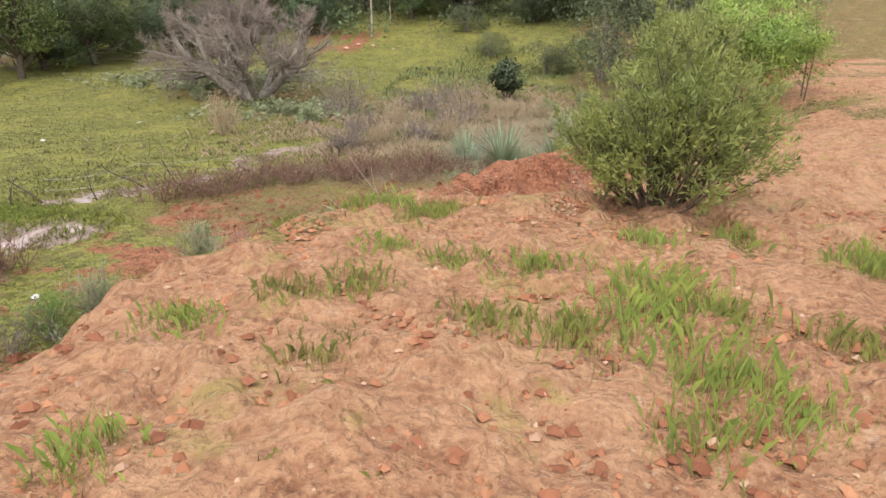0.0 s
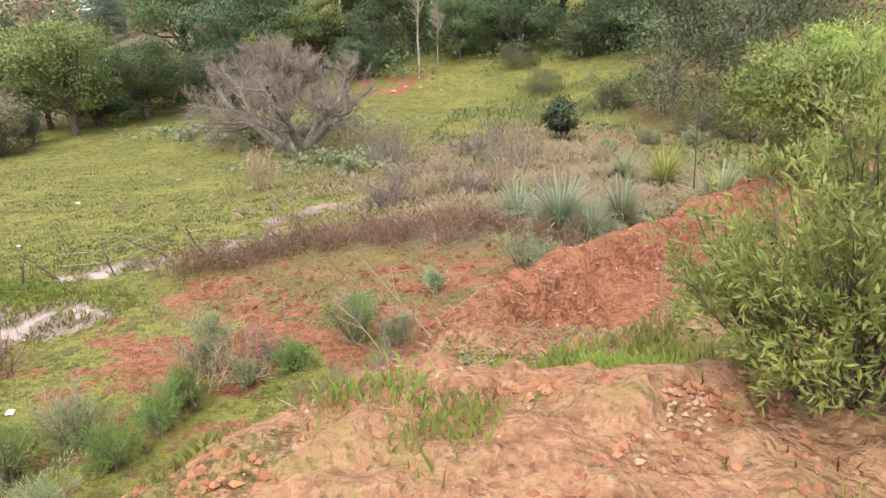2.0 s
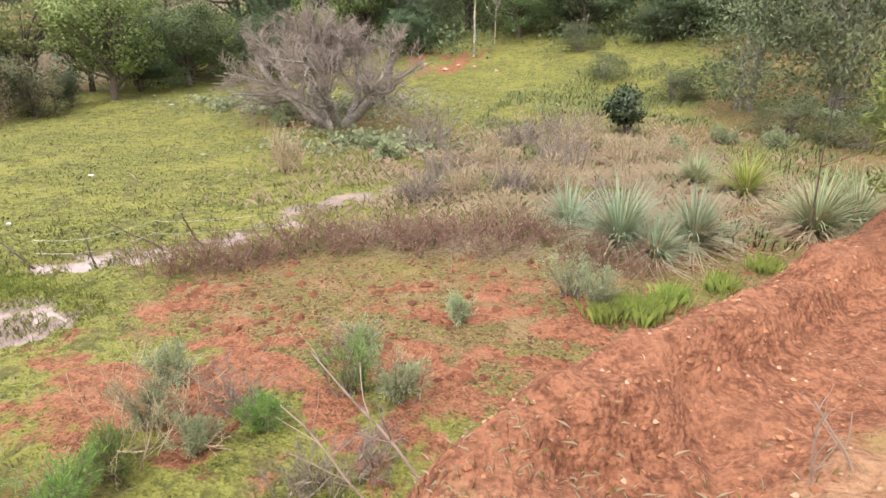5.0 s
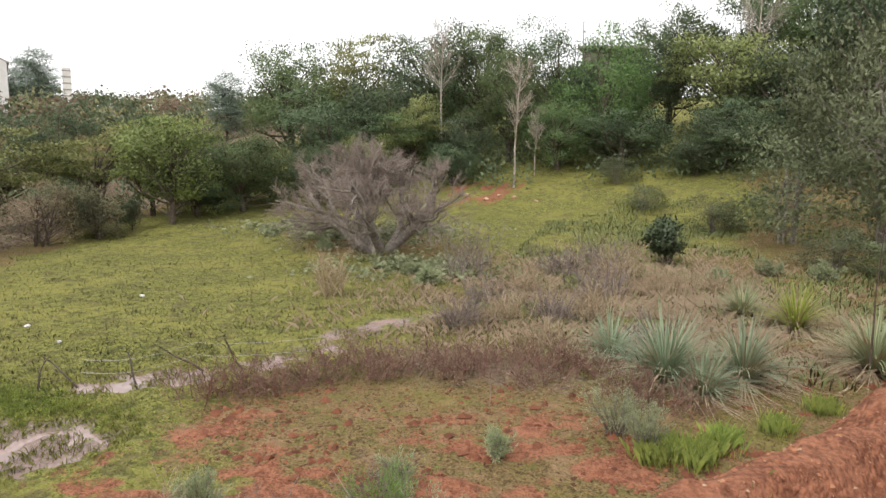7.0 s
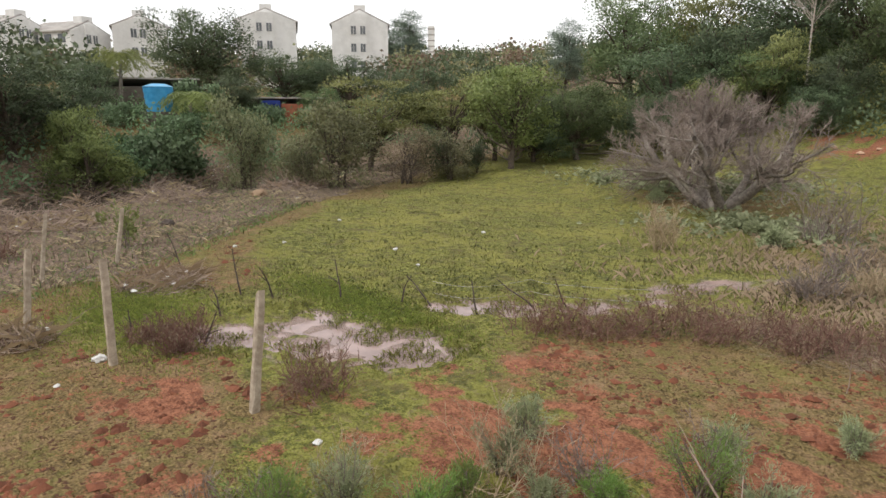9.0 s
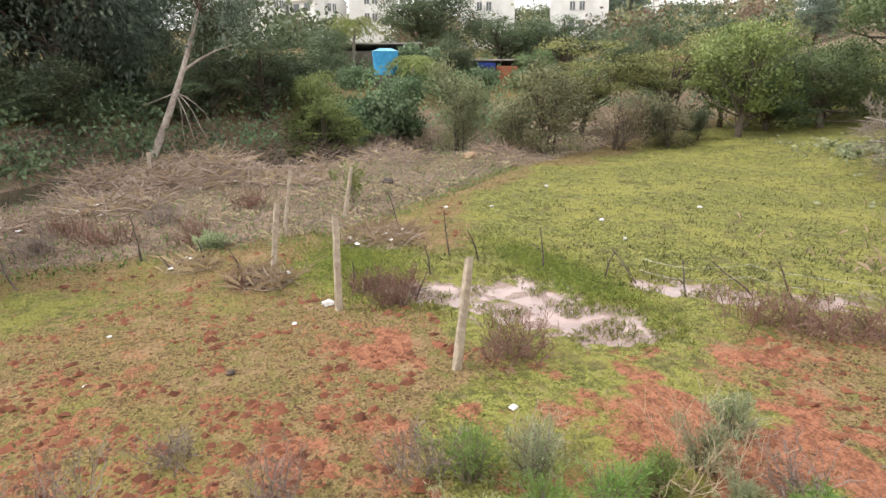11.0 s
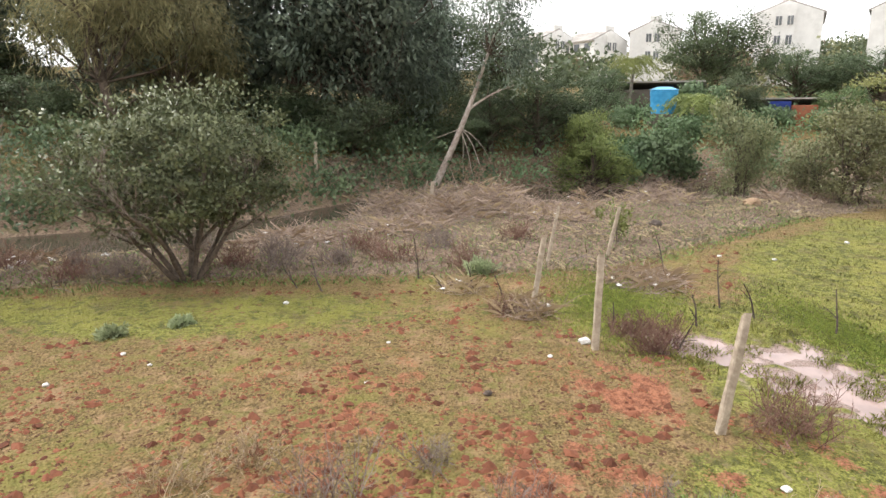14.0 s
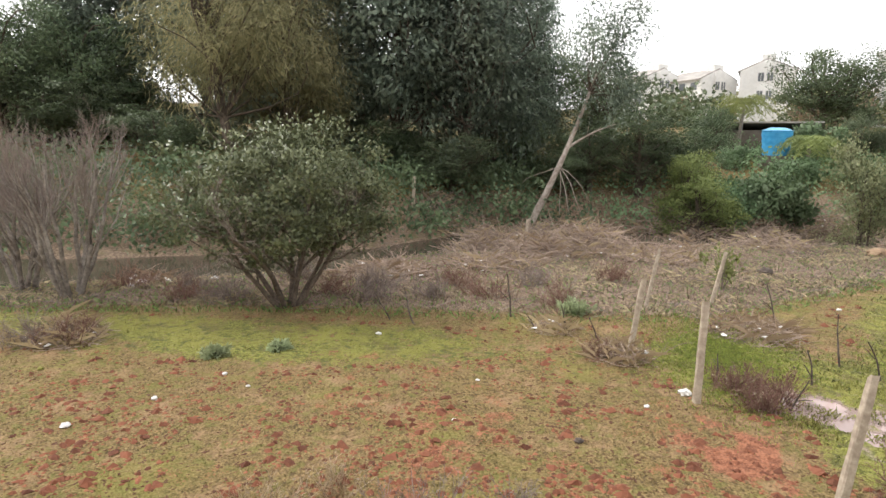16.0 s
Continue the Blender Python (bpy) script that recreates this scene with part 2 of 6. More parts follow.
M = {
    "ground": ground_material(),
    "puddle": water_material("muddy_puddle", (0.38, 0.275, 0.25), 0.06, 0.2),
    "river": water_material("river_water", (0.085, 0.068, 0.05), 0.05, 0.2),
    "bark": rough_material("bark", (0.055, 0.042, 0.033), (0.17, 0.135, 0.105), 14.0),
    "bark_grey": rough_material("lichened_bark", (0.13, 0.11, 0.095), (0.36, 0.32, 0.28), 9.0),
    "bark_pale": rough_material("pale_bark", (0.26, 0.21, 0.175), (0.52, 0.46, 0.40), 5.0),
    "twig": rough_material("grey_brown_twig", (0.14, 0.112, 0.098), (0.33, 0.27, 0.24), 3.0, islands=0.6),
    "twig_dome": rough_material("purplish_twig", (0.16, 0.125, 0.107), (0.37, 0.305, 0.265), 3.0, islands=0.6),
    "twig_red": rough_material("reddish_dry_stem", (0.12, 0.065, 0.05), (0.30, 0.18, 0.14), 3.0, islands=0.6),
    "straw": rough_material("straw", (0.27, 0.20, 0.125), (0.50, 0.40, 0.27), 3.0, islands=0.7),
    "driftwood": rough_material("driftwood", (0.19, 0.135, 0.105), (0.50, 0.395, 0.32), 6.0, islands=0.6),
    "post": rough_material("weathered_post", (0.30, 0.245, 0.19), (0.55, 0.47, 0.37), 9.0),
    "wire": rough_material("dull_galvanised_wire", (0.30, 0.29, 0.28), (0.5, 0.49, 0.47), 20.0, 0.5, 0.001, metal=0.6),
    "snag": rough_material("dark_dead_wood", (0.045, 0.035, 0.03), (0.15, 0.12, 0.10), 8.0),
    "clod": rough_material("clay_clod", (0.24, 0.095, 0.05), (0.46, 0.225, 0.125), 18.0, islands=0.7),
    # field clods, coloured dark to stand for shaded hoof pits too
    "clod_dark": rough_material("dark_clod_and_pit", (0.075, 0.03, 0.018), (0.25, 0.095, 0.052), 18.0, islands=0.6),
    "clod_red": rough_material("red_crumb", (0.16, 0.058, 0.032), (0.34, 0.145, 0.08), 18.0, islands=0.7),
    "pebble": rough_material("pale_pebble", (0.34, 0.20, 0.13), (0.56, 0.38, 0.265), 14.0, islands=0.7),
    "tan_rock": rough_material("tan_rock", (0.24, 0.16, 0.10), (0.40, 0.285, 0.185), 5.0),
    "litter": rough_material("dirty_white_plastic", (0.52, 0.50, 0.47), (0.80, 0.79, 0.77), 6.0, 0.5, 0.004),
    "wall": rough_material("pale_render", (0.66, 0.65, 0.63), (0.80, 0.79, 0.77), 0.9, 0.85, 0.01),
    "roof": rough_material("fibre_roof", (0.30, 0.28, 0.26), (0.46, 0.43, 0.40), 1.2),
    "glass_dark": rough_material("dark_window", (0.10, 0.11, 0.12), (0.20, 0.21, 0.22), 1.0, 0.15, 0.001),
    "tank": rough_material("blue_tank_plastic", (0.04, 0.27, 0.55), (0.09, 0.40, 0.70), 2.0, 0.4, 0.004),
    "tank_rim": rough_material("pale_blue_rim", (0.12, 0.38, 0.62), (0.2, 0.48, 0.72), 2.0, 0.4, 0.004),
    "brick": rough_material("brick_stack", (0.30, 0.10, 0.06), (0.45, 0.19, 0.11), 3.0),
    "blue": rough_material("dark_blue_tarp", (0.015, 0.03, 0.16), (0.03, 0.06, 0.28), 3.0, 0.5),
    "shed": rough_material("grey_shed_wall", (0.10, 0.085, 0.07), (0.21, 0.18, 0.155), 1.5),
    "grass": leaf_material("meadow_grass", (0.13, 0.14, 0.03), (0.38, 0.38, 0.085), 0.3, 0.7, 2.2),
    "grass_green": leaf_material("fresh_grass", (0.19, 0.26, 0.055), (0.50, 0.54, 0.12), 0.45, 0.6, 6.0),
    "grass_olive": leaf_material("trodden_grass", (0.14, 0.12, 0.042), (0.40, 0.32, 0.12), 0.2, 0.8, 2.2),
    "grass_dry": leaf_material("dry_grass", (0.28, 0.205, 0.12), (0.52, 0.41, 0.26), 0.05, 0.8),
    "straw_dark": leaf_material("withered_stalk", (0.13, 0.09, 0.06), (0.40, 0.30, 0.21), 0.05, 0.8),
    "weed_dull": leaf_material("dull_green_weed", (0.12, 0.14, 0.05), (0.30, 0.31, 0.12), 0.1, 0.7),
    "flax": leaf_material("grey_green_blade", (0.16, 0.217, 0.131), (0.435, 0.507, 0.341), 0.25, 0.5),
    "weed": leaf_material("green_weed", (0.11, 0.19, 0.045), (0.30, 0.42, 0.12), 0.3, 0.5),
    "weed_grey": leaf_material("grey_green_weed", (0.20, 0.235, 0.125), (0.46, 0.50, 0.30), 0.3, 0.6),
    "broadleaf_dark": leaf_material("dark_leaf", (0.0534, 0.0812, 0.0456), (0.194, 0.252, 0.128), 0.25),
    "broadleaf_mid": leaf_material("mid_green_leaf", (0.0759, 0.116, 0.0485), (0.23, 0.302, 0.125), 0.3),
    "broadleaf_light": leaf_material("yellow_green_leaf", (0.12, 0.16, 0.0554), (0.37, 0.416, 0.145), 0.35),
    "broadleaf_bright": leaf_material("bright_green_leaf", (0.0859, 0.148, 0.0487), (0.233, 0.357, 0.121), 0.35),
    "flat_olive": leaf_material("olive_leaf", (0.107, 0.129, 0.0428), (0.392, 0.411, 0.16), 0.3),
    "grey_shrub": leaf_material("dull_olive_leaf", (0.12, 0.13, 0.064), (0.36, 0.36, 0.19), 0.3),
    "dry_shrub": leaf_material("brown_leaf", (0.155, 0.116, 0.0775), (0.372, 0.287, 0.194), 0.3),
    "bank_weed": leaf_material("bank_weed_leaf", (0.0854, 0.141, 0.0668), (0.253, 0.352, 0.185), 0.3),
    "eucalypt": leaf_material("blue_green_leaf", (0.0667, 0.0966, 0.0754), (0.334, 0.407, 0.299), 0.35, 0.4),
    "casuarina": leaf_material("brown_green_needle", (0.15, 0.15, 0.075), (0.5, 0.45, 0.25), 0.45, 0.6),
    "feathery": leaf_material("feathery_leaf", (0.0754, 0.0962, 0.0494), (0.267, 0.302, 0.159), 0.3),
    "willow_leaf": leaf_material("narrow_leaf", (0.11, 0.165, 0.055), (0.44, 0.49, 0.15), 0.35, 0.45, 3.0),
    "plateau_leaf": leaf_material("plateau_shrub_leaf", (0.16, 0.23, 0.06), (0.46, 0.54, 0.14), 0.35, 0.45, 2.0),
    "guava_leaf": leaf_material("two_tone_leaf", (0.045, 0.06, 0.025), (0.225, 0.235, 0.125), 0.2, 0.4, 1.5),
}


# ---- terrain ----
def lattice(ix, iy, seed):
    """A repeatable random value from 0 to 1 for whole-numbered places."""
    n = (ix * 374761393 + iy * 668265263 + seed * 1442695041) & 0x7FFFFFFF
    n = ((n ^ (n >> 13)) * 1274126177) & 0x7FFFFFFF
    return ((n ^ (n >> 16)) & 0xFFFF) / 65535.0


def value_noise(x, y, size, seed=0):
    """Smooth noise from 0 to 1 with bumps of the given size."""
    x, y = np.asarray(x, float) / size, np.asarray(y, float) / size
    ix, iy = np.floor(x).astype(np.int64), np.floor(y).astype(np.int64)
    u, v = x - ix, y - iy
    u, v = u * u * (3 - 2 * u), v * v * (3 - 2 * v)
    a, b = lattice(ix, iy, seed), lattice(ix + 1, iy, seed)
    c, d = lattice(ix, iy + 1, seed), lattice(ix + 1, iy + 1, seed)
    return (a * (1 - u) + b * u) * (1 - v) + (c * (1 - u) + d * u) * v


def layered(x, y, size, seed=0, layers=4):
    total, weight = 0.0, 0.0
    for k in range(layers):
        total = total + value_noise(x, y, size / 2**k, seed + 7 * k) / 2**k
        weight += 1 / 2**k
    return total / weight


def ramp(v, lo, hi):
    t = np.clip((np.asarray(v, float) - lo) / (hi - lo), 0, 1)
    return t * t * (3 - 2 * t)


def crest_x(y):
    """The left edge of the raised red earth."""
    return np.interp(y, [-40, 0, 3.5, 4.8, 5.6, 6.3, 7.5, 8.6, 13, 20, 30, 60], [-5, -1.6, -1.35, -1.2, -0.8, -0.35, -0.5, -0.45, 2.5, 7.6, 13, 30])


def river_x(y):
    return np.interp(y, [-60, -20, -10.8, -1.8, 1.3, 10.5, 25, 45, 90], [-13, -17, -19.3, -24, -28.8, -32.2, -36, -46, -66])


def meadow_x(y):
    """Where the grass gives way to the flood debris along the river."""
    return np.interp(y, [-60, -10, -2, 6, 10, 12, 19, 29, 45, 70], [-9, -13.8, -15.6, -16.2, -16.8, -18.3, -24.5, -30, -35, -44])


def bump(x, y, cx, cy, rx, ry=None):
    return np.exp(-(((x - cx) / rx) ** 2) - ((y - cy) / (ry or rx)) ** 2)


def puddle_mask(x, y):
    m = bump(x, y, -10.1, 11.6, 1.7, 1.5) + bump(x, y, -8.2, 12.4, 1.1, 1.0) + bump(x, y, -11.2, 9.9, 0.7, 0.9)
    for cx, cy, r in ((-9.6, 14.7, 0.75), (-8.9, 15.2, 0.7), (-8.2, 15.9, 0.7), (-7.5, 16.9, 0.7), (-7.0, 18.2, 0.8), (-6.9, 19.6, 0.9), (-6.4, 20.9, 0.8), (-5.6, 22.2, 0.7)):
        m = m + 0.95 * bump(x, y, cx, cy, r * 0.85)
    return m * (0.05 + 0.8 * layered(x, y, 0.8, 15, 5) + 1.1 * ramp(layered(x, y, 0.23, 17, 3), 0.15, 0.85))


def ground_z(x, y):
    x, y = np.asarray(x, float), np.asarray(y, float)
    field = 0.03 + 0.05 * (layered(x, y, 3.0, 3) - 0.5) + 0.3 * (layered(x, y, 14.0, 5, 2) - 0.5) * ramp(np.hypot(x + 8, y - 12), 6, 20)
    field = field + 0.055 * np.maximum(0, y - 27) * ramp(y, 27, 36)
    wet = puddle_mask(x, y)
    field = field - 0.17 * ramp(wet, 0.3, 0.8) * (0.1 + 1.5 * layered(x, y, 0.38, 11, 4))
    # hill to the north, rising ground beyond the river
    up = np.maximum(0, (y - 44) * 0.95 + np.clip(x + 8, -60, 40) * 0.22)
    field = field + 14 * (1 - np.exp(-up * 0.22 / 14))
    rx = river_x(y)
    off = rx - 3.0 - x
    west = np.maximum(0, off)
    rise = 4.2 * (1 - np.exp(-west / 9.0)) + 0.075 * np.maximum(0, west - 12)
    rise = np.where(rise > 12, 12 + 8 * (1 - np.exp(-(rise - 12) / 8)), rise)
    field = np.maximum(field, rise * ramp(west, 0, 4) + field * 0.5)
    bed = np.exp(-(((x - rx) / 2.5) ** 2))
    field = field * (1 - bed) - 0.95 * bed * ramp(80 - y, 0, 30)
    flood = ramp(meadow_x(y) - x, 0, 3) * (1 - ramp(west, 0, 2))
    field = field + flood * (0.28 * layered(x, y, 1.6, 21) - 0.12)
    # raised red earth on which one walks
    edge = x - crest_x(y) + 0.28 * (layered(x, y, 0.9, 31, 3) - 0.5)
    top = 2.72 + 0.0 * x
    shelf = ramp(y, 6.2, 6.9) * (1 - ramp(y, 8.6, 10.6)) * (1 - ramp(x, 1.2, 3.0))
    top = top - shelf * (0.45 + 0.45 * bump(x, y, 0.1, 7.95, 1.3, 0.75))
    top = top - 0.62 * ramp(y, 8.2, 10.5) * (1 - ramp(x, 2.5, 6.5)) * (1 - ramp(y, 17, 22))
    top = top + 0.13 * (layered(x, y, 1.1, 41, 4) - 0.5) + 0.12 * (layered(x, y, 0.3, 43, 4) - 0.5)
    bank = ramp(y, 7.6, 9.0) * (1 - ramp(y, 20, 24)) * (1 - ramp(x - crest_x(y), 3.0, 5.0))
    top = top + bank * (0.34 * (layered(x, y, 0.9, 53, 3) - 0.5) + 0.1 * (layered(x, y, 0.3, 57, 2) - 0.5))
    inner = x - crest_x(y)
    top = top - 0.3 * ramp(inner + 0.35 * (layered(x, y, 0.7, 59, 3) - 0.5), 0.35, 0.65) * (1 - ramp(inner, 2.2, 3.6)) * ramp(y, 8.2, 8.9) * (1 - ramp(y, 11.5, 13.5))
    wide = np.interp(y, [0, 6, 8, 10, 14, 22], [2.6, 2.4, 1.5, 1.5, 1.7, 3.0])
    s = ramp(edge, -wide, 0.12)
    s = s * (1 + 0.12 * (layered(x, y, 0.5, 47, 3) - 0.5) * (1 - s))
    s = s * (1 - ramp(y, 24, 40) * (1 - ramp(x, 18, 40)))
    return field * (1 - s) + np.maximum(top, field) * s


def level(x, y):
    return float(ground_z(x, y))


# ---- mesh building ----
def mesh_of(name, v, f, mat, smooth=False):
    """A mesh from an array of places and an array of faces that all have as many corners."""
    v, f = np.asarray(v, np.float32).reshape(-1, 3), np.asarray(f, np.int32)
    me = bpy.data.meshes.new(name)
    me.vertices.add(len(v))
    me.vertices.foreach_set("co", v.ravel())
    me.loops.add(f.size)
    me.loops.foreach_set("vertex_index", f.ravel())
    me.polygons.add(len(f))
    me.polygons.foreach_set("loop_start", np.arange(0, f.size, f.shape[1], dtype=np.int32))
    me.polygons.foreach_set("use_smooth", np.full(len(f), smooth))
    me.update(calc_edges=True)
    me.materials.append(M[mat])
    return me


def upright(me):
    """Shade thin blades by the light from above, as a soft sward."""
    me.polygons.foreach_set("use_smooth", np.full(len(me.polygons), True))
    me.normals_split_custom_set_from_vertices(np.tile(np.array([[0.0, 0.0, 1.0]], np.float32), (len(me.vertices), 1)))
    return me


def thing(name, x, y, z, label, category, group="", kind=""):
    ob = new(name)
    ob.empty_display_size = 0.1
    ob.location = (x, y, z)
    return tagged(ob, label, category, group, kind)


def piece(name, geo, mat, parent, label="", smooth=False):
    ob = new(name, mesh_of(name, geo[0], geo[1], mat, smooth))
    ob.parent = parent
    return tagged(ob, label, kind="stuff" if name in UNCOUNTED else "")


UNCOUNTED = ("stem_tangle", "branch_tangle", "twig_mass", "twig_crown", "foliage", "withered_foliage", "leaf_top", "straw", "scrap_mix", "blade_fan", "dry_skirt", "frond_crown")


def part(name, bm, mat, parent, label="", smooth=False):
    me = bpy.data.meshes.new(name)
    bm.to_mesh(me)
    bm.free()
    me.materials.append(M[mat])
    me.polygons.foreach_set("use_smooth", np.full(len(me.polygons), smooth))
    ob = new(name, me)
    ob.parent = parent
    return tagged(ob, label)


def joined(*geos):
    vs, fs, n = [], [], 0
    for v, f in geos:
        v = np.asarray(v).reshape(-1, 3)
        vs.append(v)
        fs.append(np.asarray(f) + n)
        n += len(v)
    return np.concatenate(vs), np.concatenate(fs)


def unit(v):
    return v / np.maximum(np.linalg.norm(v, axis=-1, keepdims=True), 1e-9)


def tubes(p, r, sides=5):
    """Tapered tubes along many lines at once: p is (lines, points, 3), r is (lines, points)."""
    p, r = np.asarray(p, float), np.asarray(r, float)
    n, k, _ = p.shape
    t = unit(np.gradient(p, axis=1))
    ref = np.where(np.abs(t[..., 2:3]) > 0.9, [1.0, 0, 0], [0, 0, 1.0])
    u = unit(np.cross(t, ref))
    w = np.cross(t, u)
    a = np.arange(sides) * 2 * np.pi / sides
    ring = np.cos(a)[:, None] * u[:, :, None] + np.sin(a)[:, None] * w[:, :, None]
    v = p[:, :, None] + r[:, :, None, None] * ring
    i = np.arange(n)[:, None, None] * k * sides + np.arange(k - 1)[None, :, None] * sides
    j, j2 = np.arange(sides), (np.arange(sides) + 1) % sides
    f = np.stack([i + j, i + j2, i + sides + j2, i + sides + j], -1)
    return v.reshape(-1, 3), f.reshape(-1, 4)


def lines(rng, start, way, length, points=6, wiggle=0.12, rise=0.0):
    """Wavering lines from the starts; rise bends them up, or down where it is negative."""
    n = len(start)
    out, d = [start], unit(way)
    step = (length / (points - 1))[:, None]
    for _ in range(points - 1):
        d = unit(d + rng.normal(0, wiggle, (n, 3)) + np.array([0, 0, rise]))
        out.append(out[-1] + d * step)
    return np.stack(out, 1)


def forks(rng, p, r, count, spread, share, frm=0.25):
    """Places, ways, lengths and radii of the boughs that leave given lines."""
    n, k, _ = p.shape
    at = rng.uniform(frm, 0.98, (n, count)) * (k - 1)
    i = np.minimum(at.astype(int), k - 2)
    u = (at - i)[..., None]
    rows = np.arange(n)[:, None]
    s = p[rows, i] * (1 - u) + p[rows, i + 1] * u
    t = unit(p[rows, i + 1] - p[rows, i])
    side = unit(np.cross(t, rng.normal(size=(n, count, 3))))
    way = unit(t + side * spread * rng.uniform(0.6, 1.4, (n, count, 1)))
    whole = np.linalg.norm(np.diff(p, axis=1), axis=-1).sum(1)[:, None]
    long = whole * share * (1.15 - 0.6 * at / (k - 1)) * rng.uniform(0.7, 1.2, (n, count))
    rad = r[rows, i] * 0.62
    return s.reshape(-1, 3), way.reshape(-1, 3), long.ravel(), rad.ravel()


def taper(r0, k, end=0.25):
    return r0[:, None] * np.linspace(1, end, k)[None]


def leaves(rng, place, way, length, width, curl=0.15):
    """Pointed leaves, each a folded diamond."""
    n = len(place)
    way = unit(way)
    side = unit(np.cross(way, rng.normal(size=(n, 3))))
    up = np.cross(side, way)
    length, width = (np.broadcast_to(q, (n,))[:, None] * rng.uniform(0.7, 1.3, (n, 1)) for q in (length, width))
    mid = place + way * length * 0.5
    v = np.stack([place, mid + side * width / 2 + up * width * curl, place + way * length, mid - side * width / 2 + up * width * curl], 1)
    return v.reshape(-1, 3), np.arange(4 * n).reshape(-1, 4)


def blades(rng, place, height, width, lean=0.5):
    """Grass blades: narrow bent strips that end in a point."""
    n = len(place)
    a = rng.uniform(0, 2 * np.pi, n)
    out = np.stack([np.cos(a), np.sin(a), 0 * a], 1)
    side = np.stack([-np.sin(a), np.cos(a), 0 * a], 1)
    height = np.broadcast_to(height, (n,))[:, None] * rng.uniform(0.5, 1.3, (n, 1))
    width = np.broadcast_to(width, (n,))[:, None]
    bend = out * height * lean * rng.uniform(0.2, 1.3, (n, 1))
    mid = place + bend * 0.35 + [0, 0, 1] * height * 0.6
    tip = place + bend + [0, 0, 1] * height * rng.uniform(0.75, 1.0, (n, 1))
    v = np.stack([place - side * width / 2, place + side * width / 2, mid + side * width * 0.35, tip, mid - side * width * 0.35], 1)
    return v.reshape(-1, 3), np.arange(5 * n).reshape(-1, 5)


def lumps(rng, place, size, flat=0.8):
    """Small rough stones or clods: jittered eight-cornered blocks with cut corners."""
    n = len(place)
    base = np.array([[1, 0, 0], [0.3, 0.9, 0], [-0.8, 0.6, 0], [-0.9, -0.5, 0], [0.2, -1, 0], [0.1, 0.1, 1.0], [0, 0, -0.8]], float)
    tri = np.array([[0, 1, 5], [1, 2, 5], [2, 3, 5], [3, 4, 5], [4, 0, 5], [1, 0, 6], [2, 1, 6], [3, 2, 6], [4, 3, 6], [0, 4, 6]])
    v = base[None] + rng.normal(0, 0.2, (n, 7, 3))
    a = rng.uniform(0, 6.28, n)
    c, s = np.cos(a)[:, None], np.sin(a)[:, None]
    v = np.stack([v[..., 0] * c - v[..., 1] * s, v[..., 0] * s + v[..., 1] * c, v[..., 2] * flat], -1)
    v = v * np.broadcast_to(size, (n,))[:, None, None] + place[:, None]
    return v.reshape(-1, 3), (tri[None] + 7 * np.arange(n)[:, None, None]).reshape(-1, 3)


def on_ground(x, y, dz=0.0):
    return np.stack([x, y, ground_z(x, y) + dz], 1)


def box(bm, x0, x1, y0, y1, z0, z1):
    vs = [bm.verts.new(c) for c in ((x0, y0, z0), (x1, y0, z0), (x1, y1, z0), (x0, y1, z0), (x0, y0, z1), (x1, y0, z1), (x1, y1, z1), (x0, y1, z1))]
    for q in ((3, 2, 1, 0), (4, 5, 6, 7), (0, 1, 5, 4), (1, 2, 6, 5), (2, 3, 7, 6), (3, 0, 4, 7)):
        bm.faces.new([vs[i] for i in q])


# ---- the ground: one sheet from the red earth underfoot to the horizon ----
def spaced(lo, hi, grow_lo, grow_hi, step=0.044, far=3000.0):
    inside = list(np.arange(lo, hi, step))
    left, right = [lo], [hi]
    while left[-1] > lo - far:
        left.append(left[-1] - step - grow_lo * (lo - left[-1]))
    while right[-1] < hi + far:
        right.append(right[-1] + step + grow_hi * (right[-1] - hi))
    return np.array(left[:0:-1] + inside + right)


def clay_mask(x, y, deep=False):
    edge = x - crest_x(y)
    raised = ramp(edge, -2.2, -0.9)
    n, n2 = layered(x, y, 2.2, 61), layered(x, y, 0.55, 63)
    foot = 0.58 * bump(x, y, -1.5, 14.0, 3.2, 2.6) + 0.48 * bump(x, y, -4.0, 12.4, 2.6, 2.2) + 0.32 * bump(x, y, -8.9, 8.4, 0.9, 0.7)
    foot = foot + 0.24 * bump(x, y, -9.0, 3.2, 7.0, 6.5) + 0.3 * bump(x, y, -5.5, 9.0, 3.0, 3.0) + 0.5 * bump(x, y, -12.0, 50.0, 4.5, 4.0)
    low = foot * (0.2 + 1.6 * n) * (0.25 + 1.5 * ramp(n2, 0.3, 0.7))
    weedy = 0.62 * ramp(layered(x, y, 1.3, 67), 0.56, 0.72) + 0.5 * ramp(x, 2.5, 5) * ramp(n, 0.45, 0.6)
    shelf = 0.75 * bump(x, y, 0.9, 7.2, 1.1, 0.55)
    if deep:
        return np.clip(0.85 * ramp(y, 7.9, 8.7) * raised * (1 - ramp(y, 24, 30)) * (1 - ramp(edge + 1.2 * (n - 0.5), 0.9, 1.9)) + 0.75 * (1 - raised), 0, 1)
    bank = ramp(y, 7.9, 8.7) * raised * (1 - ramp(y, 24, 30)) * (1 - ramp(edge + 1.2 * (n - 0.5), 0.9, 1.9))
    return np.clip(np.maximum(low, raised * (1.0 - weedy - shelf)) + 0.75 * bank, 0, 1.7) * (1 - ramp(y, 26, 34) * raised)


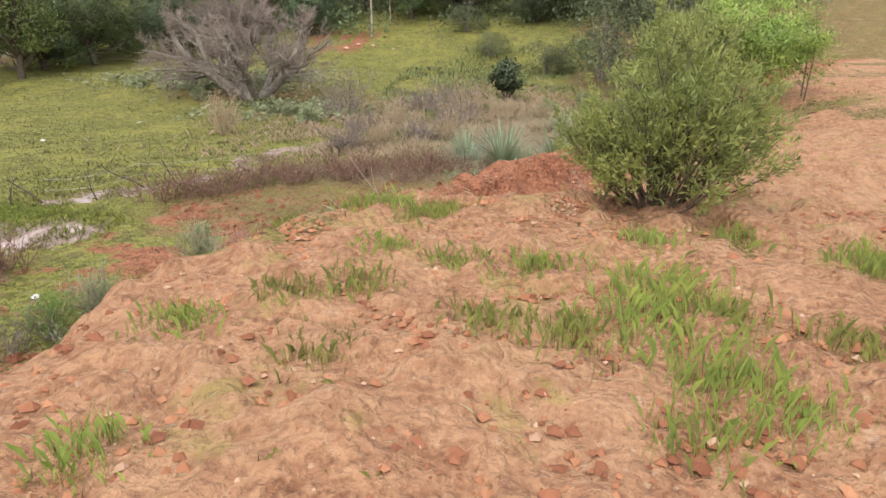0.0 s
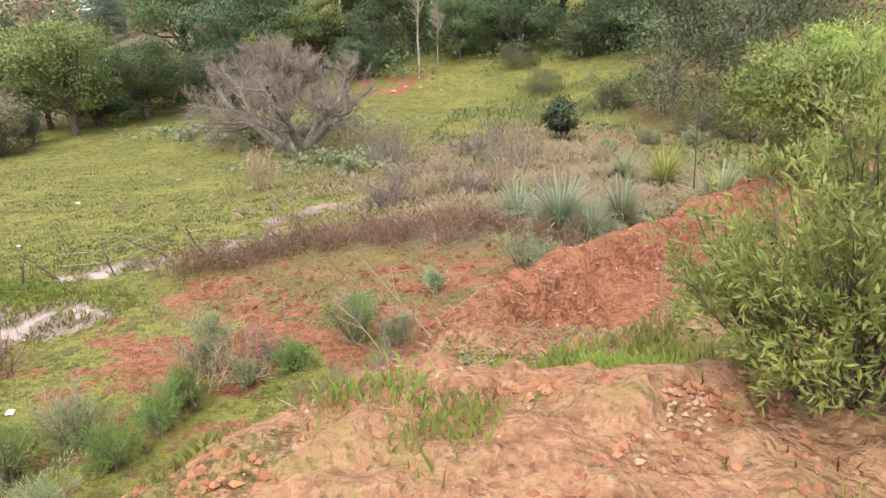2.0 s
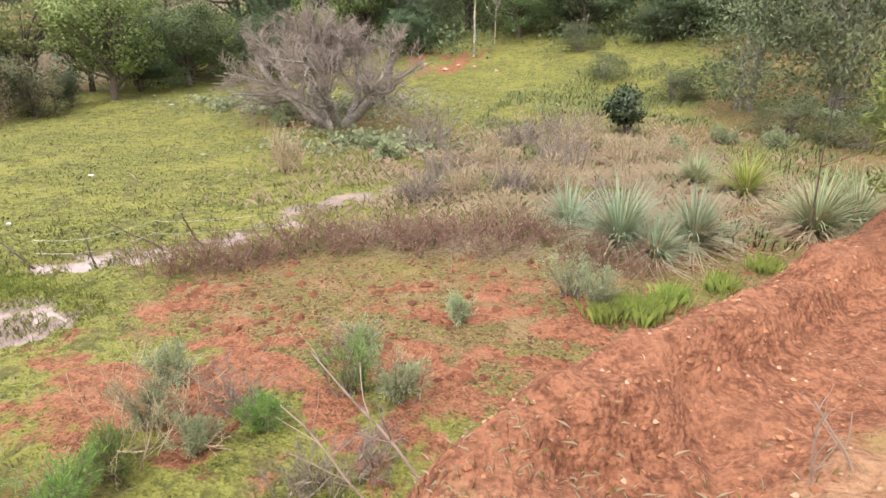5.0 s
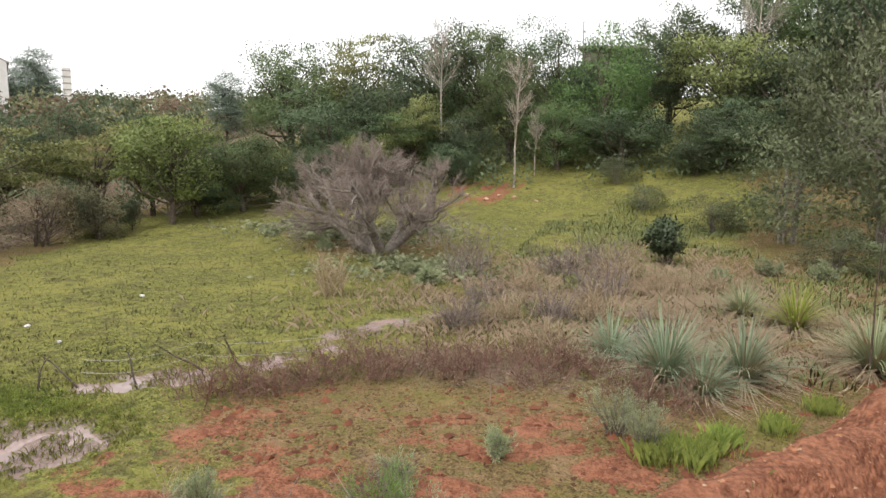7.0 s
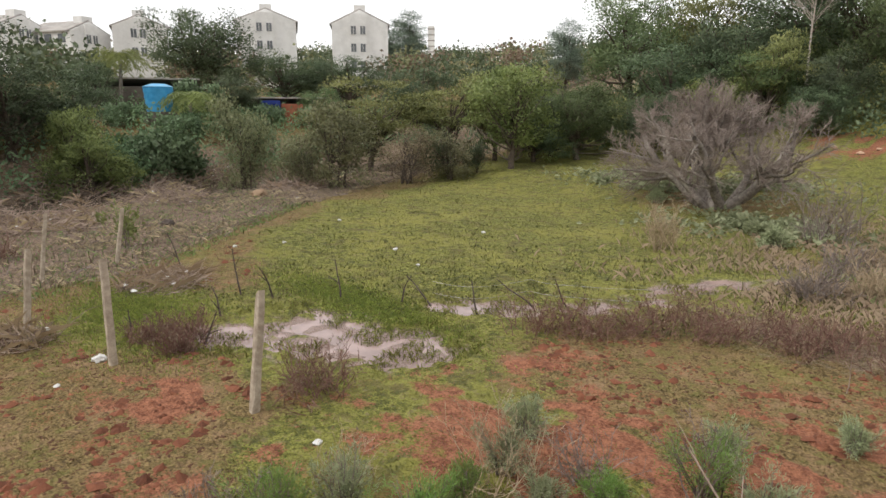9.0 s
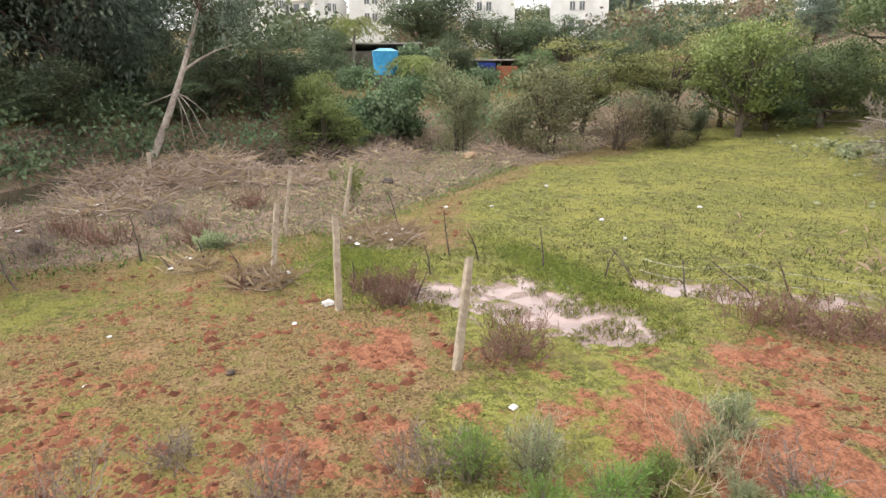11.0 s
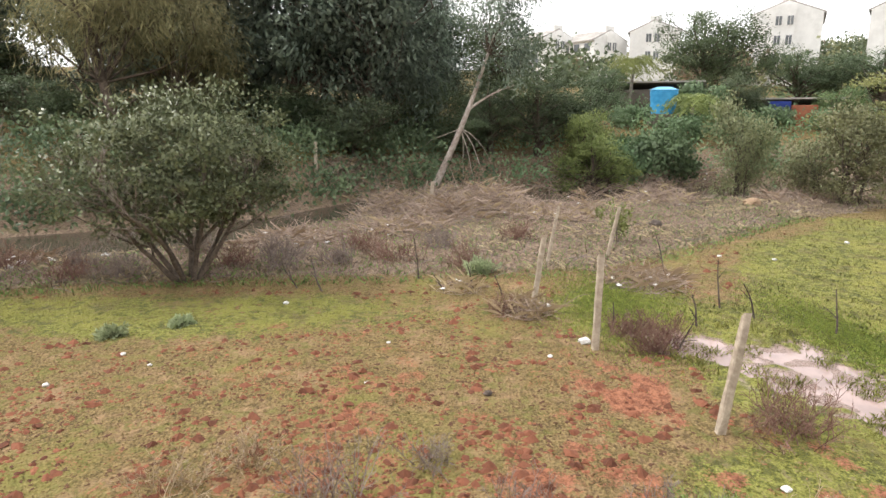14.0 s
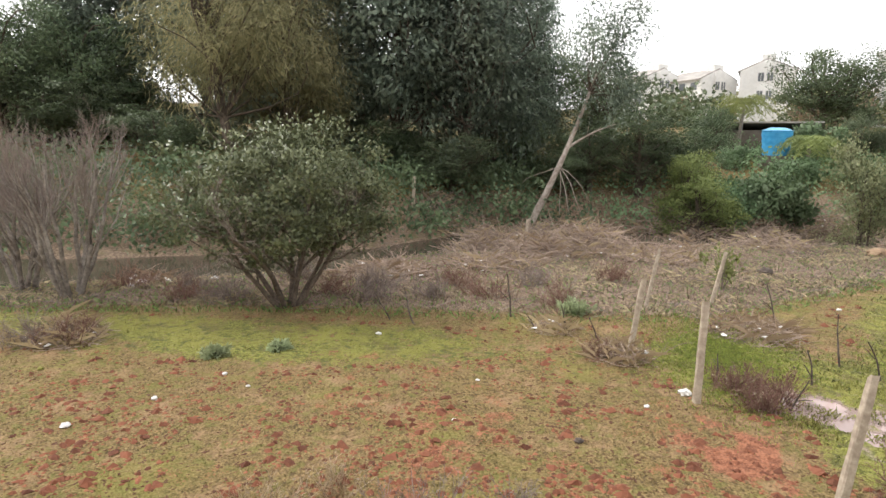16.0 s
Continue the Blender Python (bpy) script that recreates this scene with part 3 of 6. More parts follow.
def lush_mask(x, y):
    wander = 5.0 * (layered(x, y, 3.0, 107, 4) - 0.5)
    m = ramp(x - meadow_x(y) + wander, -0.5, 4.5) * ramp(y + 0.35 * x + wander, 4.5, 8.5) * (1 - ramp(x - 0.12 * y + 5 * (layered(x, y, 5, 83) - 0.5), -5.0, 4.0))
    pond = bump(x, y, -13.0, 33.0, 6.5, 3.6)
    tan = bump(x, y, -4, 25, 6.0, 6.0) + bump(x, y, -1, 30, 4, 4)
    near = 0.9 * bump(x, y, -13.0, 9.8, 2.8, 1.6)
    return np.clip(m * (0.75 + 0.6 * layered(x, y, 4, 85)) * (1.1 - 0.9 * pond - 0.7 * tan - 0.55 * bump(x, y, -4.5, 14.2, 4.0, 2.6) - 0.9 * bump(x, y, -1.5, 15.0, 5.0, 2.6)) + near + 0.95 * bump(x, y, -12.8, -1.0, 1.7, 9.0) * (0.5 + layered(x, y, 1.5, 111)), 0, 1)


def dead_mask(x, y):
    flood = ramp(meadow_x(y) - x, -0.8, 1.0) * (1 - ramp(river_x(y) - x, 4, 11))
    tan = 0.65 * bump(x, y, -3.5, 18.0, 4.0, 1.6) + 0.5 * bump(x, y, -1, 27, 4.5, 6) + 0.4 * bump(x, y, -13.0, 33.0, 6.0, 3.0)
    return np.clip(flood + tan, 0, 1) * (1 - ramp(x - crest_x(y), -2.0, -1.0))


def build_ground():
    gx, gy = spaced(-1.9, 2.6, 0.037, 0.12), spaced(2.4, 11.5, 0.12, 0.037)
    gx, gy = (np.unique(np.concatenate([g[(g < lo) | (g > hi)], np.arange(lo, hi, 0.1)])) for g, lo, hi in ((gx, -12.5, -5.5), (gy, 9.2, 18.0)))
    x, y = (a.ravel() for a in np.meshgrid(gx, gy))
    z = ground_z(x, y)
    rough = np.clip(clay_mask(x, y), 0, 1) * (1 - 0.55 * clay_mask(x, y, True))
    z = z + rough * (0.07 * (layered(x, y, 0.24, 71, 3) - 0.5) + 0.06 * ramp(layered(x, y, 0.19, 73, 2), 0.5, 0.8) + 0.03 * np.abs(layered(x, y, 0.11, 79, 2) - 0.5))
    n, m = len(gx), len(gy)
    i = (np.arange(m - 1)[:, None] * n + np.arange(n - 1)[None]).ravel()
    ob = new("ground", mesh_of("ground", np.stack([x, y, z], 1), np.stack([i, i + 1, i + n + 1, i + n], 1), "ground", True))
    for key, values in (("clay", clay_mask(x, y)), ("deep", clay_mask(x, y, True)), ("lush", lush_mask(x, y)), ("dead", dead_mask(x, y)), ("wet", ramp(puddle_mask(x, y), 0.3, 0.75))):
        ob.data.attributes.new(key, "FLOAT", "POINT").data.foreach_set("value", np.asarray(values, np.float32))
    tagged(ob, "red clay earth, short meadow grass and flood mud", "ground", kind="structure")


build_ground()


def sheet(name, xs, ys, z, mat, label):
    x, y = (a.ravel() for a in np.meshgrid(xs, ys))
    n, m = len(xs), len(ys)
    i = (np.arange(m - 1)[:, None] * n + np.arange(n - 1)[None]).ravel()
    ob = new(name, mesh_of(name, np.stack([x, y, 0 * x + z], 1), np.stack([i, i + 1, i + n + 1, i + n], 1), mat, True))
    return tagged(ob, label, "water", kind="structure")


sheet("water_puddle", np.linspace(-13, -4.6, 12), np.linspace(8.6, 23, 20), -0.05, "puddle", "shallow muddy pinkish rain puddle in the grass")


def build_river():
    ys = np.linspace(-60, 70, 90)
    c = river_x(ys)
    v = np.concatenate([np.stack([c - 2.9, ys, 0 * ys - 0.27], 1), np.stack([c + 2.9, ys, 0 * ys - 0.27], 1)])
    i = np.arange(len(ys) - 1)
    ob = new("water_river", mesh_of("water_river", v, np.stack([i, i + len(ys), i + len(ys) + 1, i + 1], 1), "river", True))
    tagged(ob, "narrow dark brown stream between debris-covered banks", "water", kind="structure")


build_river()


# ---- trees ----
def crown_leaves(rng, h, r, low, clumps, per, size, narrow, clump, droop=0.0, flat=1.0, taper_top=0.0):
    """Leaves in clumps on the lobes of an uneven crown of height h and radius r that starts at the share low of the height."""
    n = max(8, clumps // 10)
    d = unit(rng.normal(size=(n, 3)) + [0, 0, -0.12])
    lobe, wide = d * rng.uniform(0.25, 0.74, n)[:, None], rng.uniform(0.28, 0.5, n)
    at = rng.integers(0, n, clumps)
    e = unit(rng.normal(size=(clumps, 3)) + d[at] * 0.6 + [0, 0, 0.05])
    c = lobe[at] + e * (wide[at] * rng.uniform(0.55, 1.0, clumps))[:, None]
    if low < 0.1:
        c[:, :2] /= np.sqrt(np.clip(1 - np.minimum(c[:, 2], 0) ** 2, 0.32, 1))[:, None]
    half = h * (1 - low) / 2
    shrink = 1 - taper_top * np.clip(c[:, 2], -1, 1) * 0.5
    c = c * np.stack([r * shrink, r * shrink, half * 1.1 + 0 * shrink], 1) + [0, 0, h * low + half]
    c[:, 2] = np.maximum(c[:, 2], 0.12)
    k = clumps * per
    off = np.clip(rng.normal(size=(k, 3)), -1.5, 1.5)
    spot = np.repeat(c, per, 0) + off * clump * [1, 1, 0.62 * flat] * np.repeat(rng.uniform(0.6, 1.3, clumps), per)[:, None]
    spot[:, 2] = np.maximum(spot[:, 2], 0.05)
    way = unit(np.repeat(e, per, 0) * 0.7 + rng.normal(size=(k, 3)) * 0.8 + [0, 0, -droop + 0.15])
    out = unit(c - [0, 0, h * low + half])
    swell = unit(off * 0.5 + np.repeat(e * 0.7 + out * 0.5, per, 0) + rng.normal(0, 0.3, (k, 3)) + [0, 0, 0.2])
    return c, leaves(rng, spot, way, size, size * narrow), swell


def crown_piece(geo, swell, mat, parent, label=""):
    """A crown whose leaves are shaded as the swelling clumps that they make up."""
    v, f = geo[0], geo[1].copy()
    q = v.reshape(-1, 4, 3)
    turned = (np.cross(q[:, 2] - q[:, 0], q[:, 3] - q[:, 1]) * swell).sum(1) < 0
    f[turned] = f[turned][:, ::-1]
    me = mesh_of("crown", v, f, mat, True)
    me.normals_split_custom_set_from_vertices(np.repeat(swell, 4, 0).astype(np.float32))
    ob = new("crown", me)
    ob.parent = parent
    return tagged(ob, label, kind="stuff")


def build_tree(name, label, kind, seed, h, r, low=0.12, clumps=130, per=46, size=0.2, narrow=0.55, clump=0.42, droop=0.0, flat=1.0, stems=1, thick=0.03, bark="bark", wood=40, taper_top=0.0):
    rng = np.random.default_rng(seed)
    ob = thing(name, 0, 0, 0, label, "tree" if h > 3 else "shrub")
    c, crown, swell = crown_leaves(rng, h, r, low, clumps, per, size, narrow, clump, droop, flat, taper_top)
    start = np.concatenate([rng.normal(0, 0.06 * stems, (stems, 2)), np.full((stems, 1), -0.15)], 1)
    way = np.concatenate([rng.normal(0, 0.16 if stems > 1 else 0.05, (stems, 2)), np.ones((stems, 1))], 1)
    trunk = lines(rng, start, way, np.full(stems, h * 0.82), 9, 0.05, 0.05)
    geos = [tubes(trunk, taper(np.full(stems, h * thick), 9, 0.15), 7)]
    pick = c[rng.choice(len(c), min(wood, len(c)), replace=False)]
    s = trunk[rng.integers(0, stems, len(pick)), np.clip((pick[:, 2] / (h * 0.82) * 8 * 0.6).astype(int), 1, 7)]
    u = np.linspace(0, 1, 5)[None, :, None]
    bough = s[:, None] * (1 - u) + pick[:, None] * u + np.sin(u * np.pi) * rng.normal(0, 0.05 * h, (len(pick), 1, 3))
    geos.append(tubes(bough, taper(np.full(len(pick), h * thick * 0.32), 5, 0.2), 4))
    piece("trunk", joined(*geos), bark, ob, "", True)
    crown_piece(crown, swell, kind, ob)
    return ob


KINDS = {
    "broadleaf_dark": dict(h=8, r=3.4, low=0.06, size=0.16, clumps=190, per=90, narrow=0.48, clump=0.42),
    "broadleaf_mid": dict(h=8, r=3.4, low=0.08, size=0.155, clumps=190, per=90, narrow=0.48, clump=0.42),
    "broadleaf_light": dict(h=6, r=2.8, low=0.06, size=0.17, clumps=150, per=62, clump=0.38),
    "broadleaf_bright": dict(h=8, r=4.0, low=0.06, size=0.21, clumps=180, per=66, narrow=0.4, clump=0.5),
    "flat_olive": dict(h=7, r=3.6, low=0.3, size=0.2, clumps=120, per=70, clump=0.55, flat=0.35, narrow=0.45),
    "grey_shrub": dict(h=4.5, r=2.4, low=0.0, size=0.14, clumps=150, per=46, clump=0.32, stems=4, thick=0.016),
    "dry_shrub": dict(h=4, r=1.8, low=0.0, size=0.12, clumps=110, per=26, clump=0.3, stems=5, thick=0.014, wood=70),
    "bank_weed": dict(h=3, r=2.2, low=0.0, size=0.22, clumps=100, per=30, clump=0.36, stems=4, thick=0.012, narrow=0.8),
    "eucalypt": dict(h=18, r=3.8, low=0.04, size=0.38, clumps=380, per=44, narrow=0.36, clump=0.7, droop=0.9, taper_top=0.5, thick=0.014),
    "casuarina": dict(h=16, r=4.2, low=0.16, size=0.5, clumps=300, per=90, narrow=0.07, clump=0.75, droop=1.3, flat=1.6, taper_top=0.6, thick=0.016),
    "feathery": dict(h=6, r=3.0, low=0.0, size=0.17, clumps=170, per=46, narrow=0.35, clump=0.45, stems=4, thick=0.012, bark="bark_grey", flat=0.8),
}
LABELS = {
    "broadleaf_dark": "dense dark green broadleaf tree at the wood's edge",
    "broadleaf_mid": "full mid-green broadleaf tree in the wood",
    "broadleaf_light": "yellow-green rounded leafy tree beyond the meadow",
    "broadleaf_bright": "bright green feathery-leaved tree on the hillside",
    "flat_olive": "olive-green flat-topped layered tree",
    "grey_shrub": "dull olive bushy shrub on the stream bank",
    "dry_shrub": "brown half-dry bushy shrub on the bank",
    "bank_weed": "tall leafy green weeds on the stream bank",
    "eucalypt": "tall dark blue-green tree with drooping leaves",
    "casuarina": "tall brownish-green tree with hanging feathery foliage",
    "feathery": "dull green feathery small-leaved tree on the slope",
}
MODELS = {}


def plant_tree(kind, x, y, h, r, turn):
    """The first of a kind's two models is built where it is first wanted; later ones are copies."""
    made = MODELS.setdefault(kind, [])
    spec = KINDS[kind]
    if len(made) < 2:
        ob = build_tree("shrub" if spec["h"] < 5 else "tree", LABELS[kind], kind, 11 * len(made) + len(MODELS) * 5 + 1, **spec)
        tagged(ob, group=kind.replace("_", " ") + " trees")
        made.append(ob)
    else:
        ob = copy_thing(made[turn % 2], Matrix())
    s = r / spec["r"] / 1.05
    ob.matrix_basis = pose(x, y, level(x, y) - 0.05, 0, 0, turn * 67.0) @ Matrix.Diagonal((s, s, max(h, 1.2 * r) / spec["h"] / 1.02, 1))
    return ob


NORTH_WOOD = [
    ("broadleaf_light", -26.8, 35.3, 6.6, 3.4),
    ("broadleaf_mid", -25.9, 41.2, 6.0, 3.3),
    ("broadleaf_mid", -31.7, 56.6, 11.7, 5.6),
    ("flat_olive", -28.3, 62.0, 11.4, 5.3),
    ("broadleaf_dark", -22.3, 65.8, 13.2, 6.2),
    ("broadleaf_mid", -16.8, 64.4, 12.4, 4.6),
    ("broadleaf_dark", -24.9, 51.4, 8.0, 4.6),
    ("flat_olive", -18.6, 52.2, 6.9, 2.9),
    ("broadleaf_dark", -23.0, 56.8, 9.1, 4.5),
    ("broadleaf_dark", -15.2, 54.5, 5.7, 3.2),
    ("broadleaf_mid", -12.4, 58.4, 10.6, 4.3),
    ("broadleaf_bright", -4.6, 58.6, 10.4, 4.9),
    ("broadleaf_dark", -2.9, 54.7, 5.1, 4.1),
    ("broadleaf_mid", -7.8, 55.2, 5.5, 3.3),
    ("broadleaf_dark", -0.2, 68.8, 13.0, 5.3),
]
NORTH_WOOD_B = [
    ("flat_olive", 4.5, 60.7, 9.5, 5.8),
    ("broadleaf_dark", 3.8, 53.7, 4.2, 4.0),
    ("broadleaf_dark", 7.0, 72.5, 15.0, 5.9),
    ("broadleaf_dark", 8.9, 57.1, 9.0, 4.4),
    ("broadleaf_mid", 11.8, 66.7, 15.0, 6.0),
    ("feathery", 10.2, 48.7, 9.5, 3.9),
    ("feathery", 5.5, 38.4, 6.2, 3.6),
    ("feathery", 9.0, 37.8, 11.0, 4.4),
    ("feathery", -3.0, 50.7, 1.5, 1.7),
    ("broadleaf_dark", 2.0, 52.8, 2.4, 2.3),
    ("broadleaf_dark", -23.1, 45.5, 4.9, 2.4),
    ("broadleaf_dark", -15.1, 51.3, 3.9, 2.3),
    ("broadleaf_dark", -9.1, 65.1, 12.0, 4.5),
    ("broadleaf_dark", 13.5, 55.0, 15.5, 5.5),
    ("broadleaf_dark", 18.0, 60.0, 17.0, 6.0),
    ("broadleaf_mid", 15.5, 66.0, 14.0, 6.0),
    ("broadleaf_dark", 5.0, 56.5, 5.5, 4.2),
    ("broadleaf_mid", -29.5, 46.0, 5.5, 3.6),
    ("broadleaf_mid", -28.5, 41.5, 5.0, 3.2),
    ("broadleaf_dark", -23.5, 48.0, 4.5, 3.0),
    ("broadleaf_light", -21.0, 49.5, 5.0, 2.8),
    ("flat_olive", -30.5, 38.0, 6.0, 3.4),
    ("broadleaf_mid", -19.5, 53.0, 6.0, 3.5),
    ("grey_shrub", -27.5, 31.0, 3.4, 2.2),
    ("broadleaf_dark", -32.5, 43.0, 7.0, 4.0),
    ("feathery", 2.5, 41.0, 1.7, 1.8),
    ("feathery", 6.2, 33.0, 1.5, 1.6),
    ("feathery", 8.4, 31.5, 1.9, 1.8),
    ("feathery", -1.0, 45.0, 1.3, 1.5),
    ("broadleaf_dark", -27.5, 38.5, 3.6, 2.6),
]
RIVER_RIGHT = [
    ("broadleaf_light", -35.0, 13.9, 4.0, 2.4),
    ("grey_shrub", -34.5, 21.5, 5.8, 2.1),
    ("grey_shrub", -28.7, 24.0, 4.7, 2.9),
    ("flat_olive", -35.0, 30.6, 6.2, 4.4),
    ("grey_shrub", -30.2, 23.3, 3.4, 1.9),
    ("dry_shrub", -28.1, 28.3, 4.1, 1.8),
    ("flat_olive", -31.6, 34.9, 5.9, 3.2),
    ("broadleaf_dark", -27.6, 33.3, 2.4, 1.0),
    ("broadleaf_dark", -29.5, 31.2, 3.3, 1.9),
    ("broadleaf_dark", -67.0, 32.1, 10.5, 6.1),
    ("broadleaf_dark", -65.1, 40.9, 6.0, 5.2),
    ("broadleaf_dark", -63.0, 48.2, 7.2, 5.4),
    ("broadleaf_dark", -55.4, 51.8, 8.1, 4.1),
    ("bank_weed", -40.0, 18.6, 2.6, 2.2),
    ("bank_weed", -38.6, 16.1, 2.4, 1.9),
]
WEST_TALL = [
    ("eucalypt", -37.7, -7.7, 17.0, 4.6),
    ("eucalypt", -37.9, -3.2, 18.5, 4.3),
    ("eucalypt", -37.6, 1.0, 17.1, 3.9),
    ("eucalypt", -43.9, 5.0, 12.1, 2.1),
    ("broadleaf_dark", -35.6, 0.6, 3.7, 3.2),
    ("broadleaf_dark", -36.8, -3.9, 1.2, 2.9),
    ("broadleaf_dark", -40.9, 4.1, 4.5, 2.7),
    ("casuarina", -31.2, -10.2, 15.3, 5.1),
    ("casuarina", -33.3, -8.0, 12.2, 3.7),
    ("broadleaf_mid", -49.0, -32.3, 9.0, 4.9),
    ("eucalypt", -37.5, -27.5, 6.3, 3.8),
    ("broadleaf_dark", -32.2, -14.6, 1.3, 2.9),
    ("eucalypt", -42.0, -17.0, 18.0, 5.0),
    ("broadleaf_dark", -46.0, 4.5, 9.0, 4.5),
    ("broadleaf_dark", -48.0, 10.0, 8.0, 4.5),
    ("eucalypt", -41.0, 2.6, 16.0, 3.6),
    ("eucalypt", -40.0, -24.0, 16.5, 5.0),
]
WEST_LOW = [
    ("broadleaf_dark", -39.5, 11.4, 6.1, 4.1),
    ("broadleaf_dark", -38.8, 8.5, 4.6, 2.8),
    ("broadleaf_dark", -42.9, 14.9, 4.2, 2.7),
    ("broadleaf_light", -36.0, 13.5, 4.6, 1.8),
    ("bank_weed", -37.9, 18.1, 3.3, 2.5),
    ("bank_weed", -37.5, 15.9, 3.2, 1.9),
    ("broadleaf_dark", -37.9, 6.9, 2.8, 2.5),
    ("broadleaf_dark", -39.0, -20.6, 2.8, 4.2),
    ("eucalypt", -45.0, -8.0, 5.8, 4.2),
    ("eucalypt", -41.9, -13.3, 5.5, 4.5),
    ("broadleaf_dark", -34.0, -22.4, 1.3, 4.3),
    ("eucalypt", -46.2, -2.6, 7.7, 4.6),
]
for n, (kind, x, y, h, r) in enumerate(NORTH_WOOD + NORTH_WOOD_B + RIVER_RIGHT + WEST_TALL + WEST_LOW):
    plant_tree(kind, x, y, h, r, n)


# ---- single trees ----
def bare_crown(rng, stems, r0, counts, shares, spreads, rise, wiggle, sides=6, thin=0.0045, first=0.25):
    """Stems that fork again and again; the tubes of the wood, and of the fine twigs."""
    p, r = stems, taper(r0, stems.shape[1], 0.45)
    wood, fine = [tubes(p, r, sides)], []
    for n, (count, share, spread) in enumerate(zip(counts, shares, spreads)):
        s, way, long, rad = forks(rng, p, r, count, spread, share, first if n == 0 else 0.25)
        last = n == len(counts) - 1
        p = lines(rng, s, way, long, 4 if last else 5, wiggle, rise)
        rad = np.maximum(rad * (0.5 if n else 0.8), thin)
        r = taper(rad, p.shape[1], 0.35)
        (fine if n >= 1 else wood).append(tubes(p, r, 3 if n >= 1 else 5))
    return joined(*wood), joined(*fine), p


def gnarled_tree(x, y):
    """The leafless old tree in the meadow: short thick stems from one foot, a wide dome of twigs."""
    rng = np.random.default_rng(5)
    ob = thing("bare_tree", x, y, level(x, y), "leafless gnarled tree with lichened stems and a wide twiggy dome", "tree")
    a = np.array([0.1, 0.9, 2.0, 3.0, 3.5, 4.5, 5.4, 2.6])
    lean = np.array([1.1, 0.7, 0.45, 0.5, 1.0, 0.7, 0.9, 0.15])
    start = np.stack([0.45 * np.cos(a), 0.35 * np.sin(a), 0 * a - 0.15], 1)
    way = np.stack([np.cos(a) * lean, np.sin(a) * lean, 0 * a + 1], 1)
    stems = lines(rng, start, way, np.array([4.4, 4.2, 4.2, 4.3, 4.5, 4.1, 4.4, 4.4]), 9, 0.17, 0.045)
    wood, fine, _ = bare_crown(rng, stems, np.array([0.25, 0.2, 0.2, 0.26, 0.22, 0.19, 0.22, 0.2]), (10, 11, 14), (0.6, 0.62, 0.58), (1.2, 1.05, 0.9), 0.05, 0.13, 7, 0.01, 0.3)
    piece("trunk", wood, "bark_grey", ob, "grey lichen-covered stems", True)
    piece("twig_crown", fine, "twig_dome", ob, "dense purplish-grey bare twigs")
    foot = tubes(np.array([[[0, 0, -0.2], [0.03, 0, 0.1], [0.02, 0.03, 0.45]]]), np.array([[0.55, 0.42, 0.26]]), 10)
    piece("root_collar", foot, "bark_grey", ob, "", True)


gnarled_tree(-12.15, 32.0)


def sapling(x, y, h, seed, label, lean=0.0, bark="bark_pale", top=0.35):
    rng = np.random.default_rng(seed)
    ob = thing("bare_tree", x, y, level(x, y), label, "tree", "leafless thin trees")
    stem = lines(rng, np.array([[0, 0, -0.2]]), np.array([[lean, 0, 1.0]]), np.array([h + 0.2]), 10, 0.03, 0.02)
    r0 = np.array([h * 0.0105])
    s, way, long, rad = forks(rng, stem, taper(r0, 10, 0.2), 26, 0.9, 0.3, top)
    limbs = lines(rng, s, way, long, 5, 0.1, 0.12)
    s2, way2, long2, rad2 = forks(rng, limbs, taper(rad * 0.7, 5, 0.3), 9, 0.8, 0.5)
    twigs = lines(rng, s2, way2, long2, 4, 0.1, 0.08)
    piece("trunk", joined(tubes(stem, taper(r0, 10, 0.2), 7), tubes(limbs, taper(rad * 0.7, 5, 0.3), 4)), bark, ob, "", True)
    piece("twig_mass", tubes(twigs, taper(np.maximum(rad2 * 0.6, 0.014), 4, 0.5), 3), "bark_pale", ob)


sapling(-10.1, 50.4, 8.4, 3, "thin pale leafless tree at the foot of the wood", top=0.4)
sapling(-18.0, 57.5, 11.0, 4, "tall pale leafless tree standing out of the wood", top=0.5)
sapling(5.7, 60.0, 12.5, 6, "pale bare-branched tree high on the hillside", top=0.55)
sapling(-9.3, 53.6, 4.6, 8, "thin grey leafless tree at the foot of the wood", 0.1)


